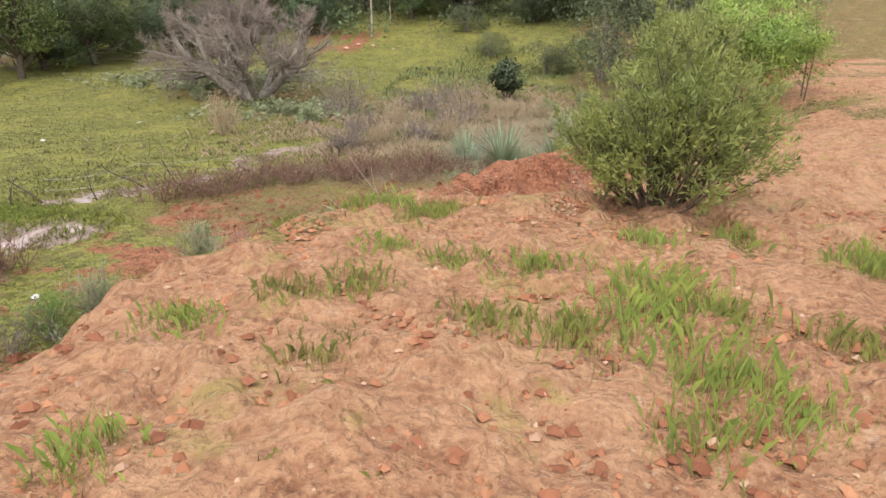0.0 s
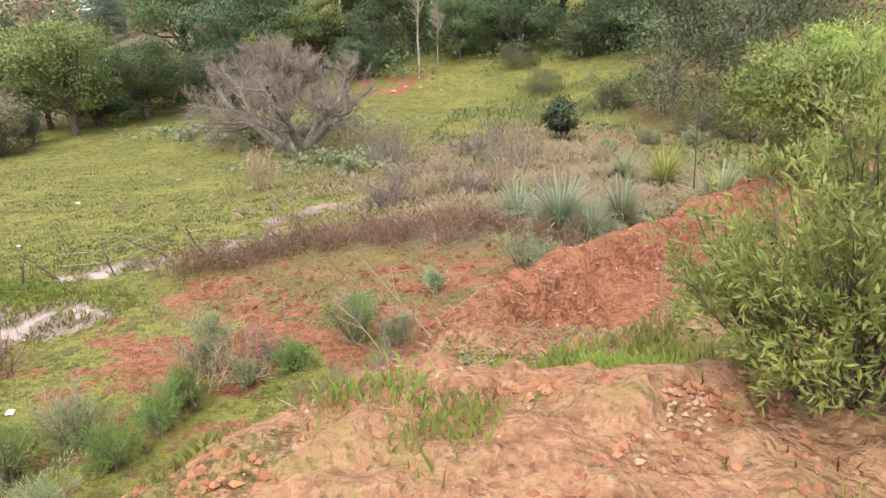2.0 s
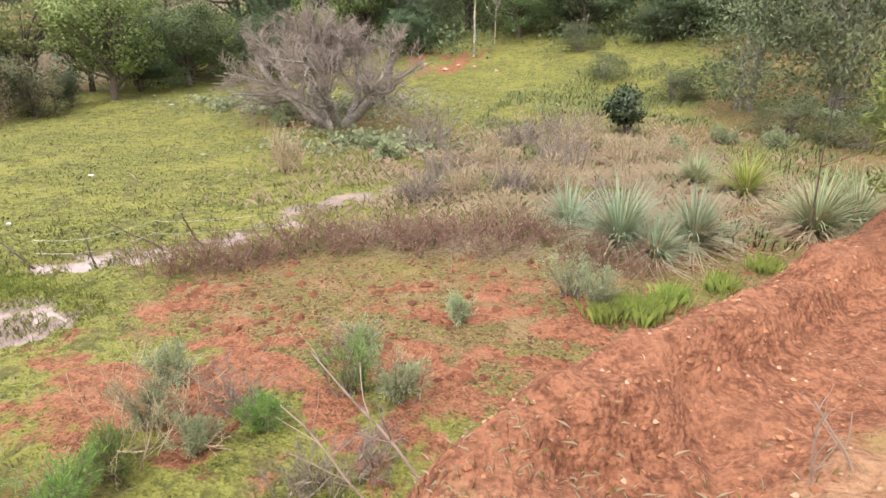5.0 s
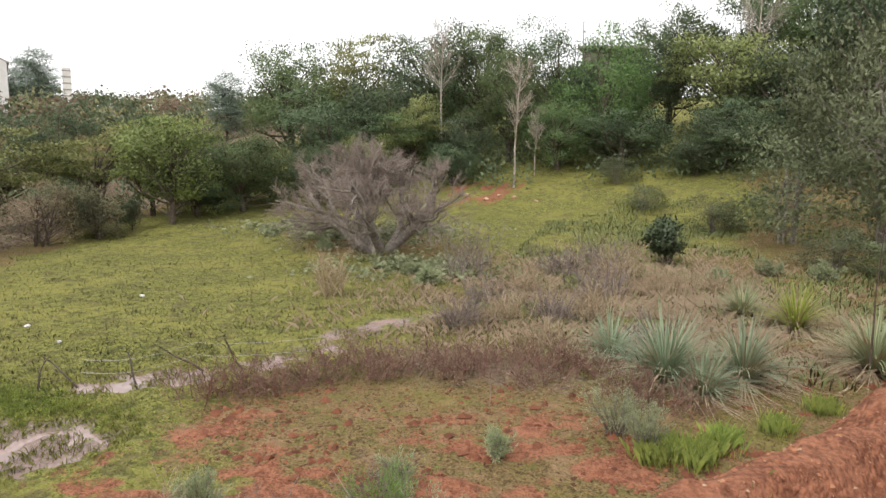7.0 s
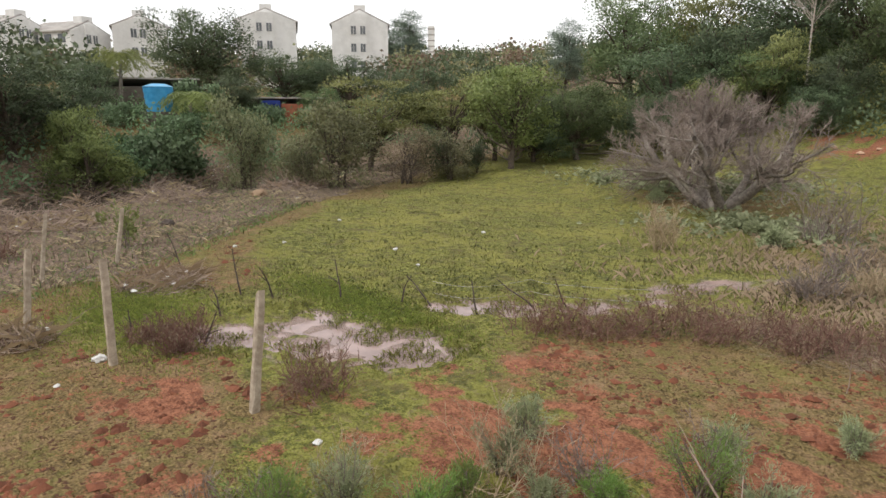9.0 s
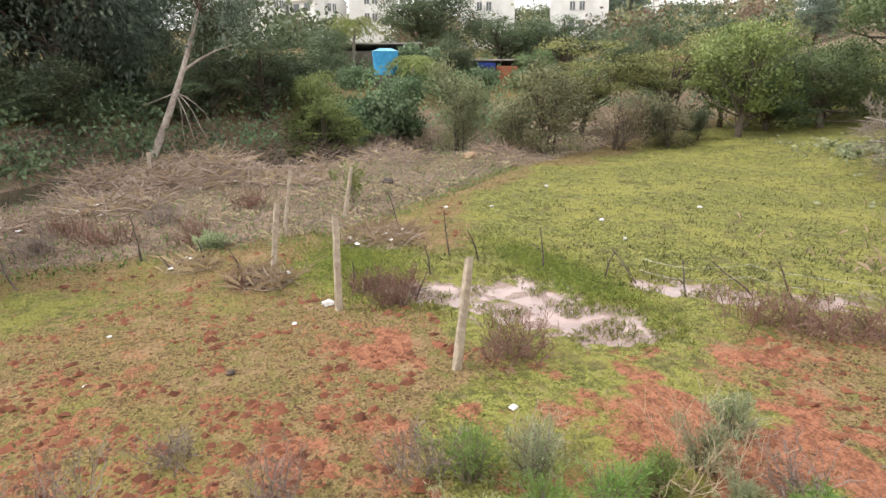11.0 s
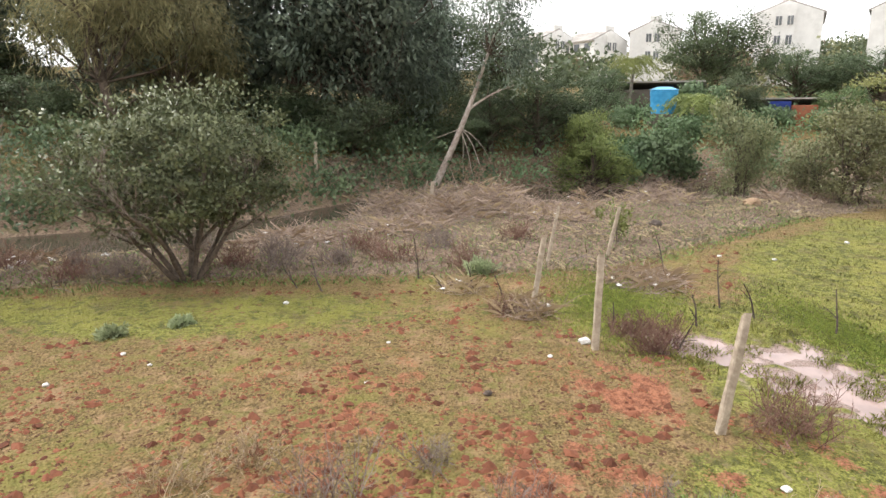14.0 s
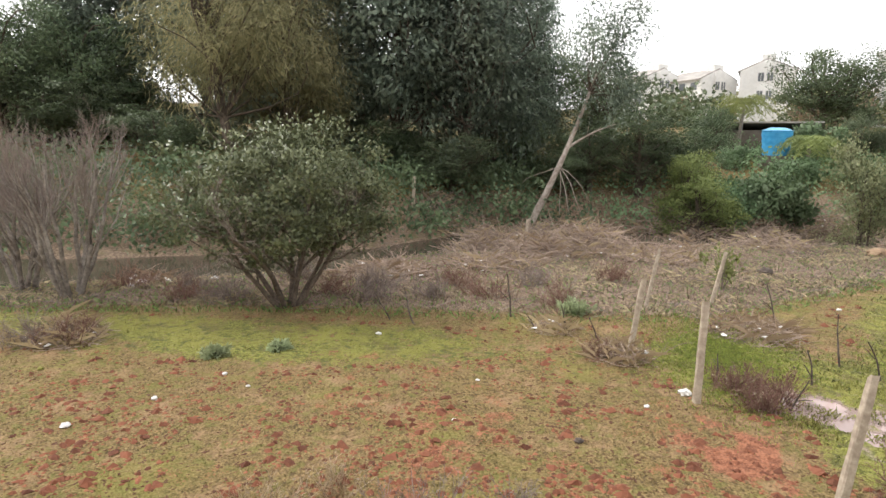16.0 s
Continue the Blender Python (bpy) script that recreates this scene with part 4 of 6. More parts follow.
def leaning_tree():
    """The pale trunk that leans over the stream, with a broken side limb and a few leaves at its top."""
    rng = np.random.default_rng(9)
    x, y = -33.3, 4.75
    ob = thing("leaning_tree", x, y, level(x, y), "pale trunk leaning over the stream, leafy only at its top", "tree")
    u = np.linspace(0, 1, 10)[:, None]
    trunk = np.array([0, 0, -0.3]) * (1 - u) + np.array([0.5, 3.3, 8.0]) * u + np.sin(u * 3.1) * np.array([0, 0.25, 0.1])
    geo = [tubes(trunk[None], np.linspace(0.21, 0.05, 10)[None], 8)]
    side = trunk[5] + np.linspace(0, 1, 7)[:, None] * np.array([0.3, 2.3, 1.2]) + np.sin(np.linspace(0, 1, 7) * 3.1)[:, None] * [0, 0, 0.15]
    geo.append(tubes(side[None], np.linspace(0.08, 0.015, 7)[None], 5))
    hang = lines(rng, np.repeat(trunk[4:5], 5, 0), rng.normal(0, 0.5, (5, 3)) + [0, 0.4, -1], np.full(5, 2.6), 6, 0.12, -0.1)
    geo.append(tubes(hang, taper(np.full(5, 0.03), 6), 4))
    s, way, long, rad = forks(rng, side[None], np.linspace(0.05, 0.015, 7)[None], 14, 0.9, 0.35)
    geo.append(tubes(lines(rng, s, way, long, 4, 0.12, 0.02), taper(rad * 0.5, 4), 3))
    piece("trunk", joined(*geo), "bark_pale", ob, "", True)
    c = trunk[-1] + rng.normal(size=(64, 3)) * [0.8, 0.95, 1.35] + [0, 0.7, 1.2]
    pts = np.repeat(c, 72, 0) + rng.normal(0, 0.32, (64 * 72, 3))
    limb = np.linspace(0, 1, 4)[None, :, None] * (c - trunk[-2])[:, None] + trunk[-2]
    piece("branch_tangle", tubes(limb, taper(np.full(64, 0.018), 4), 3), "bark", ob)
    piece("leaf_top", leaves(rng, pts, rng.normal(size=(len(pts), 3)) + [0, 0, -0.9], 0.24, 0.07), "eucalypt", ob, "dark drooping leaves at the top")


leaning_tree()


def many_stemmed(x, y, h, r, stems, kind, label, seed, leafy):
    """A low tree of many spreading stems, leafy or bare."""
    rng = np.random.default_rng(seed)
    ob = thing("small_tree", x, y, level(x, y), label, "tree")
    a = np.linspace(0, 6.28, stems, endpoint=False) + rng.normal(0, 0.25, stems)
    lean = rng.uniform(0.3, 0.95, stems) * (1.0 if leafy else 0.6)
    start = np.stack([0.18 * np.cos(a), 0.18 * np.sin(a), 0 * a - 0.15], 1)
    p = lines(rng, start, np.stack([np.cos(a) * lean, np.sin(a) * lean, 0 * a + 1], 1), np.full(stems, h * 0.72), 8, 0.1, 0.04)
    wood, fine, tips = bare_crown(rng, p, np.full(stems, 0.075), (6, 8, 6) if not leafy else (5, 6, 5), (0.6, 0.6, 0.55), (0.5, 0.5, 0.5) if not leafy else (0.8, 0.8, 0.8), 0.1 if not leafy else 0.02, 0.1)
    piece("trunk", wood, "bark" if leafy else "bark_grey", ob, "", True)
    piece("twig_mass", fine, "twig", ob)
    if leafy:
        _, crown, swell = crown_leaves(rng, h, r, 0.26, 420, 60, 0.12, 0.5, 0.24)
        crown_piece(crown, swell, kind, ob, "small dark leaves with pale undersides")


many_stemmed(-15.7, -1.0, 4.7, 3.3, 9, "guava_leaf", "low spreading small tree with dark silvery-backed leaves", 12, True)
many_stemmed(-15.5, -7.2, 5.6, 2.2, 10, "", "leafless grey many-stemmed tree beside the stream", 13, False)
many_stemmed(-16.2, -9.2, 4.6, 1.8, 8, "", "leafless grey many-stemmed tree beside the stream", 14, False)


def leafy_bush(name, x, y, h, r, stems, mat, label, seed, count, long, narrow, twig="twig", group="", dz=0.0):
    """Stems that fan from one foot, set with leaves along their upper parts."""
    rng = np.random.default_rng(seed)
    ob = thing(name, x, y, level(x, y) + dz, label, "shrub", group)
    a = rng.uniform(0, 6.28, stems)
    lean = rng.uniform(0.05, 1.0, stems) * r / h
    start = np.stack([rng.normal(0, 0.1 * r, stems), rng.normal(0, 0.1 * r, stems), np.full(stems, -0.05)], 1)
    p = lines(rng, start, np.stack([np.cos(a) * lean, np.sin(a) * lean, 0 * a + 1], 1), h * rng.uniform(0.55, 1.0, stems), 7, 0.09, 0.03)
    r0 = np.full(stems, 0.008 + 0.006 * h)
    s, way, lg, rad = forks(rng, p, taper(r0, 7), 6, 0.7, 0.42, 0.2)
    q = lines(rng, s, way, lg, 5, 0.12, 0.08)
    piece("stem_tangle", joined(tubes(p, taper(r0, 7), 4), tubes(q, taper(rad * 0.7, 5), 3)), twig, ob, "", True)
    both = np.concatenate([p[:, 2:].reshape(-1, 3), q[:, 1:].reshape(-1, 3), q[:, 2:].reshape(-1, 3)])
    spot = both[rng.integers(0, len(both), count)] + rng.normal(0, 0.035 * h, (count, 3))
    spot[:, 2] = np.maximum(spot[:, 2], 0.03)
    out = unit(spot - [0, 0, h * 0.35])
    piece("foliage", leaves(rng, spot, out + rng.normal(0, 0.6, (count, 3)) + [0, 0, 0.35], long, long * narrow), mat, ob)
    return ob


# the shrub beside the path on the red earth, and the larger ones behind it
def rosette_bush(x, y, h, r, stems, label, seed):
    """A rounded bush of thin stems whose twigs end in rosettes of narrow leaves."""
    rng = np.random.default_rng(seed)
    ob = thing("shrub", x, y, level(x, y), label, "shrub")
    a = rng.uniform(0, 6.28, stems)
    tilt = np.sqrt(rng.uniform(0.0, 1.0, stems)) * 1.2
    start = np.stack([0.16 * np.cos(a) * tilt, 0.16 * np.sin(a) * tilt, np.full(stems, -0.05)], 1)
    long = np.hypot(r * np.sin(tilt), h * np.cos(tilt)) * rng.uniform(0.7, 1.0, stems)
    p = lines(rng, start, np.stack([np.cos(a) * np.sin(tilt) * r / h, np.sin(a) * np.sin(tilt) * r / h, np.cos(tilt)], 1), long, 8, 0.1, 0.03)
    p[..., 2] = np.maximum(p[..., 2], -0.05)
    r0 = np.full(stems, 0.009)
    s, way, lg, rad = forks(rng, p, taper(r0, 8), 8, 0.8, 0.36, 0.2)
    q = lines(rng, s, way, lg, 5, 0.12, 0.1)
    piece("stem_tangle", joined(tubes(p, taper(r0, 8, 0.3), 5), tubes(q, taper(rad * 0.6, 5, 0.4), 3)), "bark", ob, "", True)
    tip = np.concatenate([q[:, -1], q[:, -2], q[:, -1] + rng.normal(0, 0.04, (len(q), 3)), p[:, -1], p[:, -2]])
    tip[:, 2] = np.maximum(tip[:, 2], 0.06)
    heart = np.array([0, 0, h * 0.3])
    per = 10
    axis = np.repeat(unit(unit(tip - heart) + [0, 0, 0.7] + rng.normal(0, 0.25, tip.shape)), per, 0)
    spot = np.repeat(tip, per, 0) + rng.normal(0, 0.018, (len(tip) * per, 3)) - axis * rng.uniform(0, 0.05, (len(tip) * per, 1))
    fan = axis + rng.normal(0, 0.62, spot.shape)
    piece("foliage", leaves(rng, spot, fan, 0.052, 0.0125, 0.25), "willow_leaf", ob, "narrow green leaves, yellowish at the tips")


rosette_bush(1.66, 6.18, 1.36, 0.77, 90, "waist-high rounded green shrub with narrow yellow-tipped leaves", 21)
for sx, sy, h, r, kind, label in (
    (5.0, 14.3, 2.35, 1.25, "plateau_leaf", "rounded bright green shrub on the red earth plateau"),
    (3.55, 13.5, 2.2, 1.0, "willow_leaf", "thin yellowish-green shrub on the red earth plateau"),
):
    ob = build_tree("shrub", label, kind, int(sx * 10), h, r, 0.04, 190, 85, 0.085, 0.26, 0.15, 0.0, 1.0, 6, 0.006)
    ob.location = (sx, sy, level(sx, sy))
ob = build_tree("shrub", "small dark glossy-leaved shrub on a thin stem", "broadleaf_dark", 77, 1.9, 0.7, 0.28, 60, 60, 0.15, 0.55, 0.2, 0.0, 1.0, 2, 0.02)
ob.location = (0.3, 31.6, level(0.3, 31.6))


# ---- grass clumps, weeds and dry shrubs ----
def flax_clump(x, y, h, count, mat, label, seed, dry=0):
    """A clump of long arching blades."""
    rng = np.random.default_rng(seed)
    ob = thing("flax_clump", x, y, level(x, y), label, "plant", "long-bladed clumps")

    def fan(n, long, arch):
        a = rng.uniform(0, 6.28, n)
        out = np.stack([np.cos(a), np.sin(a), 0 * a], 1)
        side = np.stack([-np.sin(a), np.cos(a), 0 * a], 1)
        u = np.linspace(0, 1, 6)[None, :, None]
        bow = (arch * rng.uniform(0.15, 1.0, n))[:, None, None]
        L = (long * rng.uniform(0.6, 1.15, n))[:, None, None]
        mid = out[:, None] * (0.08 + L * (u * np.sin(bow) * 0.45 + u**2 * bow * 0.42)) + [0, 0, 1] * L * (u * np.cos(bow * 0.55) - u**2 * bow * 0.42)
        mid[..., 2] = np.maximum(mid[..., 2], 0.02)
        w = ((0.0125 * (1 - u**2.5) + 0.0015) * rng.uniform(0.6, 1.2, (n, 1, 1))) * side[:, None]
        v = np.stack([mid - w, mid + w], 2).reshape(-1, 3)
        i = np.arange(n)[:, None] * 12 + 2 * np.arange(5)[None]
        return v, np.stack([i, i + 1, i + 3, i + 2], -1).reshape(-1, 4)

    piece("blade_fan", fan(int(count * 2.2), h * 1.1, 1.35), mat, ob)
    if dry:
        piece("dry_skirt", fan(int(dry * 2.6), h * 0.95, 2.4), "straw", ob, "dead straw-coloured blades hanging low")


for x, y, h, n, d, mat, seed in (
    (0.35, 18.3, 1.5, 170, 90, "flax", 1), (1.75, 18.9, 1.35, 110, 80, "flax", 2), (-0.75, 19.6, 1.1, 90, 50, "flax", 3), (1.0, 17.9, 1.0, 70, 60, "flax", 4),
    (3.4, 23.5, 1.4, 100, 60, "grass_green", 5), (4.3, 20.4, 1.6, 130, 80, "weed_grey", 6), (5.3, 21.3, 1.5, 100, 60, "weed_grey", 7), (2.3, 24.6, 1.1, 80, 70, "weed_grey", 8),
):
    flax_clump(x, y, h, n, mat, "clump of long grey-green arching blades" if mat == "flax" else "clump of long arching green grass blades", seed, d)


def tuft(x, y, h, r, count, mat, label, seed, group, width=0.007):
    rng = np.random.default_rng(seed)
    spot = rng.normal(0, r * 0.5, (count, 2))
    ob = thing("grass_tuft", x, y, level(x, y), label, "grass", group)
    foot = np.stack([spot[:, 0], spot[:, 1], ground_z(spot[:, 0] + x, spot[:, 1] + y) - level(x, y) - 0.015], 1)
    fan = new("blade_fan", upright(mesh_of("blade_fan", *blades(rng, foot, h, width, 0.4), mat)))
    fan.parent = ob
    tagged(fan, kind="stuff")


MOUND_TUFTS = [(-0.52, 4.25), (-0.17, 4.92), (-0.01, 5.65), (0.28, 4.8), (-0.17, 4.36), (0.75, 4.69), (0.82, 4.0), (1.31, 4.54), (1.14, 4.21), (1.51, 4.19), (1.4, 3.75), (2.56, 4.99),
               (-0.22, 3.74), (1.22, 3.31), (-0.88, 3.86), (0.47, 4.07), (1.57, 3.48), (1.96, 5.38), (1.99, 4.0), (-0.74, 3.0), (1.41, 5.21), (0.02, 5.85), (-0.3, 6.0), (-0.55, 5.9), (-1.05, 5.5)]
BIG = {7: 1.7, 8: 1.3, 9: 1.5, 10: 1.8, 11: 1.6, 5: 1.2, 6: 1.2}
for n, (x, y) in enumerate(MOUND_TUFTS):
    k = BIG.get(n, 1.0)
    tuft(x, y, 0.11 * k**0.5, 0.19 * k**0.6, int(150 * k), "grass_green" if n % 3 else "grass", "small bright green grass tuft on red clay", 100 + n, "grass tufts on the red earth", 0.0022)
SHELF_TUFTS = [(0.55, 7.3), (0.95, 7.35), (0.6, 7.9), (1.1, 8.0), (0.2, 7.3), (0.8, 7.1), (1.2, 7.5), (0.75, 7.55), (1.0, 6.95), (1.45, 7.0), (1.3, 6.6)]
for n, (x, y) in enumerate(SHELF_TUFTS):
    tuft(x - 0.05, y, 0.17, 0.24, 230, "grass_green" if n % 3 else "grass", "lush long green grass below the clay edge", 140 + n, "long grass on the shelf", 0.004)
BANK_TUFTS = [(0.5, 15.2), (0.9, 15.3), (1.2, 15.8), (2.0, 16.6), (2.9, 17.8), (0.2, 14.8), (0.75, 14.9)]
for n, (x, y) in enumerate(BANK_TUFTS):
    tuft(x, y, 0.3, 0.26, 260, "grass_green", "tall fresh green grass at the foot of the red bank", 170 + n, "tall grass along the bank", 0.007)

WEEDS = [  # x, y, height, radius, grey or green
    (-5.3, 8.3, 0.7, 0.5, 0), (-5.0, 8.9, 0.8, 0.5, 1), (-4.2, 9.9, 0.6, 0.45, 0), (-3.7, 10.5, 0.5, 0.4, 1), (-4.2, 9.3, 0.7, 0.5, 0), (-4.3, 8.6, 0.7, 0.5, 0), (-4.3, 7.7, 0.7, 0.45, 1),
    (-3.2, 11.0, 0.5, 0.4, 0),
    (-2.65, 11.9, 0.95, 0.6, 0), (-2.0, 11.9, 0.7, 0.4, 1), (-4.75, 11.5, 0.6, 0.4, 1), (-0.3, 15.6, 0.9, 0.6, 1), (0.1, 15.1, 0.7, 0.5, 1), (-1.9, 14.2, 0.45, 0.35, 1), (-2.9, 12.9, 0.5, 0.35, 1), (-4.4, 10.7, 0.65, 0.45, 1),
]
for n, (x, y, h, r, grey) in enumerate(WEEDS):
    leafy_bush("weed", x, y, h, r, 22, "weed_grey" if grey else "weed", "low feathery grey-green weed bush" if grey else "low bright green weed bush", 200 + n, 2400, 0.06, 0.16, "twig", "weeds at the foot of the red earth")
leafy_bush("young_plant", -20.3, 11.2, 1.3, 0.35, 7, "broadleaf_light", "young plant with yellow-green leaves in the flood debris", 229, 240, 0.16, 0.5)
MEADOW_SHRUBS = [(-7.4, 25.8, 0.9, 0.9), (-8.5, 27.5, 0.8, 0.8), (-14.5, 31.5, 0.8, 0.8), (-17.3, 34.8, 0.7, 0.8), (-19.0, 34.0, 0.6, 0.7), (-15.5, 36.0, 0.7, 0.9), (2.0, 29.5, 0.8, 0.9), (3.8, 31.5, 0.9, 1.0), (5.6, 31.0, 1.0, 1.0), (-11.6, -0.9, 0.3, 0.6), (-12.2, 0.2, 0.25, 0.5), (-16.2, 6.5, 0.6, 0.7)]
for n, (x, y, h, r) in enumerate(MEADOW_SHRUBS):
    leafy_bush("low_shrub", x, y, h * 0.75, r * 1.15, 30, "weed_grey", "low grey-green leafy shrub in the meadow", 230 + n, 1700, 0.11, 0.35, "twig", "low meadow shrubs")


def dry_bush(x, y, h, r, stems, mat, label, seed, group, leafy=0, thick=0.004):
    """A dead shrub: thin forked stems, some with a few withered leaves."""
    rng = np.random.default_rng(seed)
    ob = thing("dry_shrub", x, y, level(x, y), label, "shrub", group)
    a = rng.uniform(0, 6.28, stems)
    lean = rng.uniform(0.1, 1.6, stems) * r / h
    start = np.stack([rng.normal(0, 0.3 * r, stems), rng.normal(0, 0.3 * r, stems), np.full(stems, -0.05)], 1)
    p = lines(rng, start, np.stack([np.cos(a) * lean, np.sin(a) * lean, 0 * a + 1], 1), h * rng.uniform(0.45, 1.1, stems), 6, 0.12, 0.02)
    r0 = np.full(stems, thick * 1.7)
    s, way, lg, rad = forks(rng, p, taper(r0, 6), 7, 0.95, 0.42, 0.2)
    q = lines(rng, s, way, lg, 4, 0.14, 0.04)
    s2, way2, lg2, rad2 = forks(rng, q, taper(rad, 4), 1, 0.6, 0.5, 0.3)
    t = lines(rng, s2, way2, lg2, 3, 0.1, 0.02)
    piece("stem_tangle", joined(tubes(p, taper(r0, 6, 0.5), 3), tubes(q, taper(np.maximum(rad, thick * 0.8), 4, 0.6), 3), tubes(t, taper(np.maximum(rad2, thick * 0.7), 3, 0.7), 3)), mat, ob)
    if leafy:
        tips = q[:, 1:].reshape(-1, 3)
        spot = tips[rng.integers(0, len(tips), leafy)] + rng.normal(0, 0.03, (leafy, 3))
        piece("withered_foliage", leaves(rng, spot, rng.normal(size=(leafy, 3)), 0.06, 0.025), "dry_shrub", ob)
    return ob


DRY_NEAR = [(-4.15, 10.45, 1.0, 0.75), (-3.6, 11.2, 0.7, 0.5), (-6.2, 4.3, 0.75, 0.7), (-6.4, 2.5, 0.6, 0.6), (-5.6, 6.3, 0.6, 0.5), (-6.9, 5.4, 0.5, 0.45), (-5.4, 9.2, 0.55, 0.5), (-3.0, 12.7, 0.6, 0.5), (-5.6, 7.8, 0.7, 0.5), (-7.0, 3.2, 0.5, 0.5), (-1.9, 10.6, 0.7, 0.5), (-2.3, 10.2, 0.6, 0.4)]
for n, (x, y, h, r) in enumerate(DRY_NEAR):
    dry_bush(x, y, h, r, 26, "twig" if n % 3 else "straw", "dead grey-brown twiggy shrub on bare clay", 260 + n, "dead shrubs near the red earth", 60)
DRY_BAND = [(-6.0, 16.7), (-5.4, 17.3), (-4.5, 17.2), (-3.9, 17.9), (-3.2, 17.8), (-2.5, 18.4), (-1.7, 18.3), (-1.0, 18.4), (-6.7, 15.0), (-6.3, 15.4), (-7.3, 14.7), (-2.0, 17.3), (-3.5, 17.1), (-0.2, 17.2), (0.4, 16.8), (-5.9, 15.8), (-4.9, 16.6)]
for n, (x, y) in enumerate(DRY_BAND):
    dry_bush(x, y, 0.75, 0.85, 36, "twig_red", "knee-high dark reddish-brown dead shrub in a band across the field", 290 + n, "band of dead shrubs", 160, 0.005)
DRY_POST = [(-7.7, 10.2, 0.75, 0.7), (-11.3, 9.7, 0.7, 0.6), (-11.6, 9.1, 0.5, 0.5), (-13.0, 6.9, 0.45, 0.6), (-10.7, 9.3, 0.5, 0.4)]
for n, (x, y, h, r) in enumerate(DRY_POST):
    dry_bush(x, y, h, r, 60, "twig_red", "dense brown dead shrub beside a fence post", 310 + n, "dead shrubs by the fence", 200, 0.005)
TAN = [(-6.5, 27.6, 1.9, 1.1), (-9.5, 23.2, 1.5, 0.9), (-3.4, 29.5, 1.3, 1.3), (-1.3, 29.0, 1.5, 1.3), (-2.4, 22.2, 1.0, 0.9), (-3.5, 21.7, 1.0, 0.8), (-4.5, 20.8, 0.9, 0.8), (-1.5, 22.5, 1.1, 0.9), (-0.2, 20.8, 0.9, 0.8), (-2.1, 19.6, 0.8, 0.7), (-2.0, 31.5, 1.2, 1.3), (-3.8, 25.5, 1.2, 1.1), (-1.6, 25.8, 1.3, 1.1), (0.2, 27.0, 1.2, 1.1), (-4.8, 23.5, 0.9, 0.8), (1.7, 27.6, 1.0, 1.0)]
for n, (x, y, h, r) in enumerate(TAN):
    dry_bush(x, y, h, r, 40, "straw" if n % 2 else "twig", "tan dead shrub with fine dry stems", 330 + n, "tan dead shrubs in the meadow", 320, 0.008)
FLOOD_SHRUBS = [(-15.8, -4.2), (-15.9, -2.9), (-17.4, -0.4), (-17.0, 1.0), (-17.7, 4.2), (-17.4, 2.6), (-16.8, -6.5), (-17.2, -4.7), (-16.9, 6.2), (-18.5, 0.6), (-19.0, 3.0), (-19.6, 5.4), (-20.5, 8.0), (-19.4, -2.2), (-11.9, -4.4), (-11.5, -5.2)]
for n, (x, y) in enumerate(FLOOD_SHRUBS):
    dry_bush(x, y, 0.8, 0.9, 44, "twig" if n % 2 else "twig_red", "low dead shrub tangled with flood debris", 350 + n, "dead shrubs along the stream", 140, 0.006)


# ---- stuff too many to count ----
def scatter(name, label, geo, mat, category):
    me = mesh_of(name, *geo, mat)
    if category == "grass":
        upright(me)
    return tagged(new(name, me), label, category, kind="stuff")


def fall_off(rng, n, cx, cy, near, far, a0, a1):
    """Places round a point, thinning out with distance."""
    d = near * (far / near) ** rng.uniform(0, 1, n)
    a = np.radians(rng.uniform(a0, a1, n))
    return cx + d * np.cos(a), cy + d * np.sin(a)


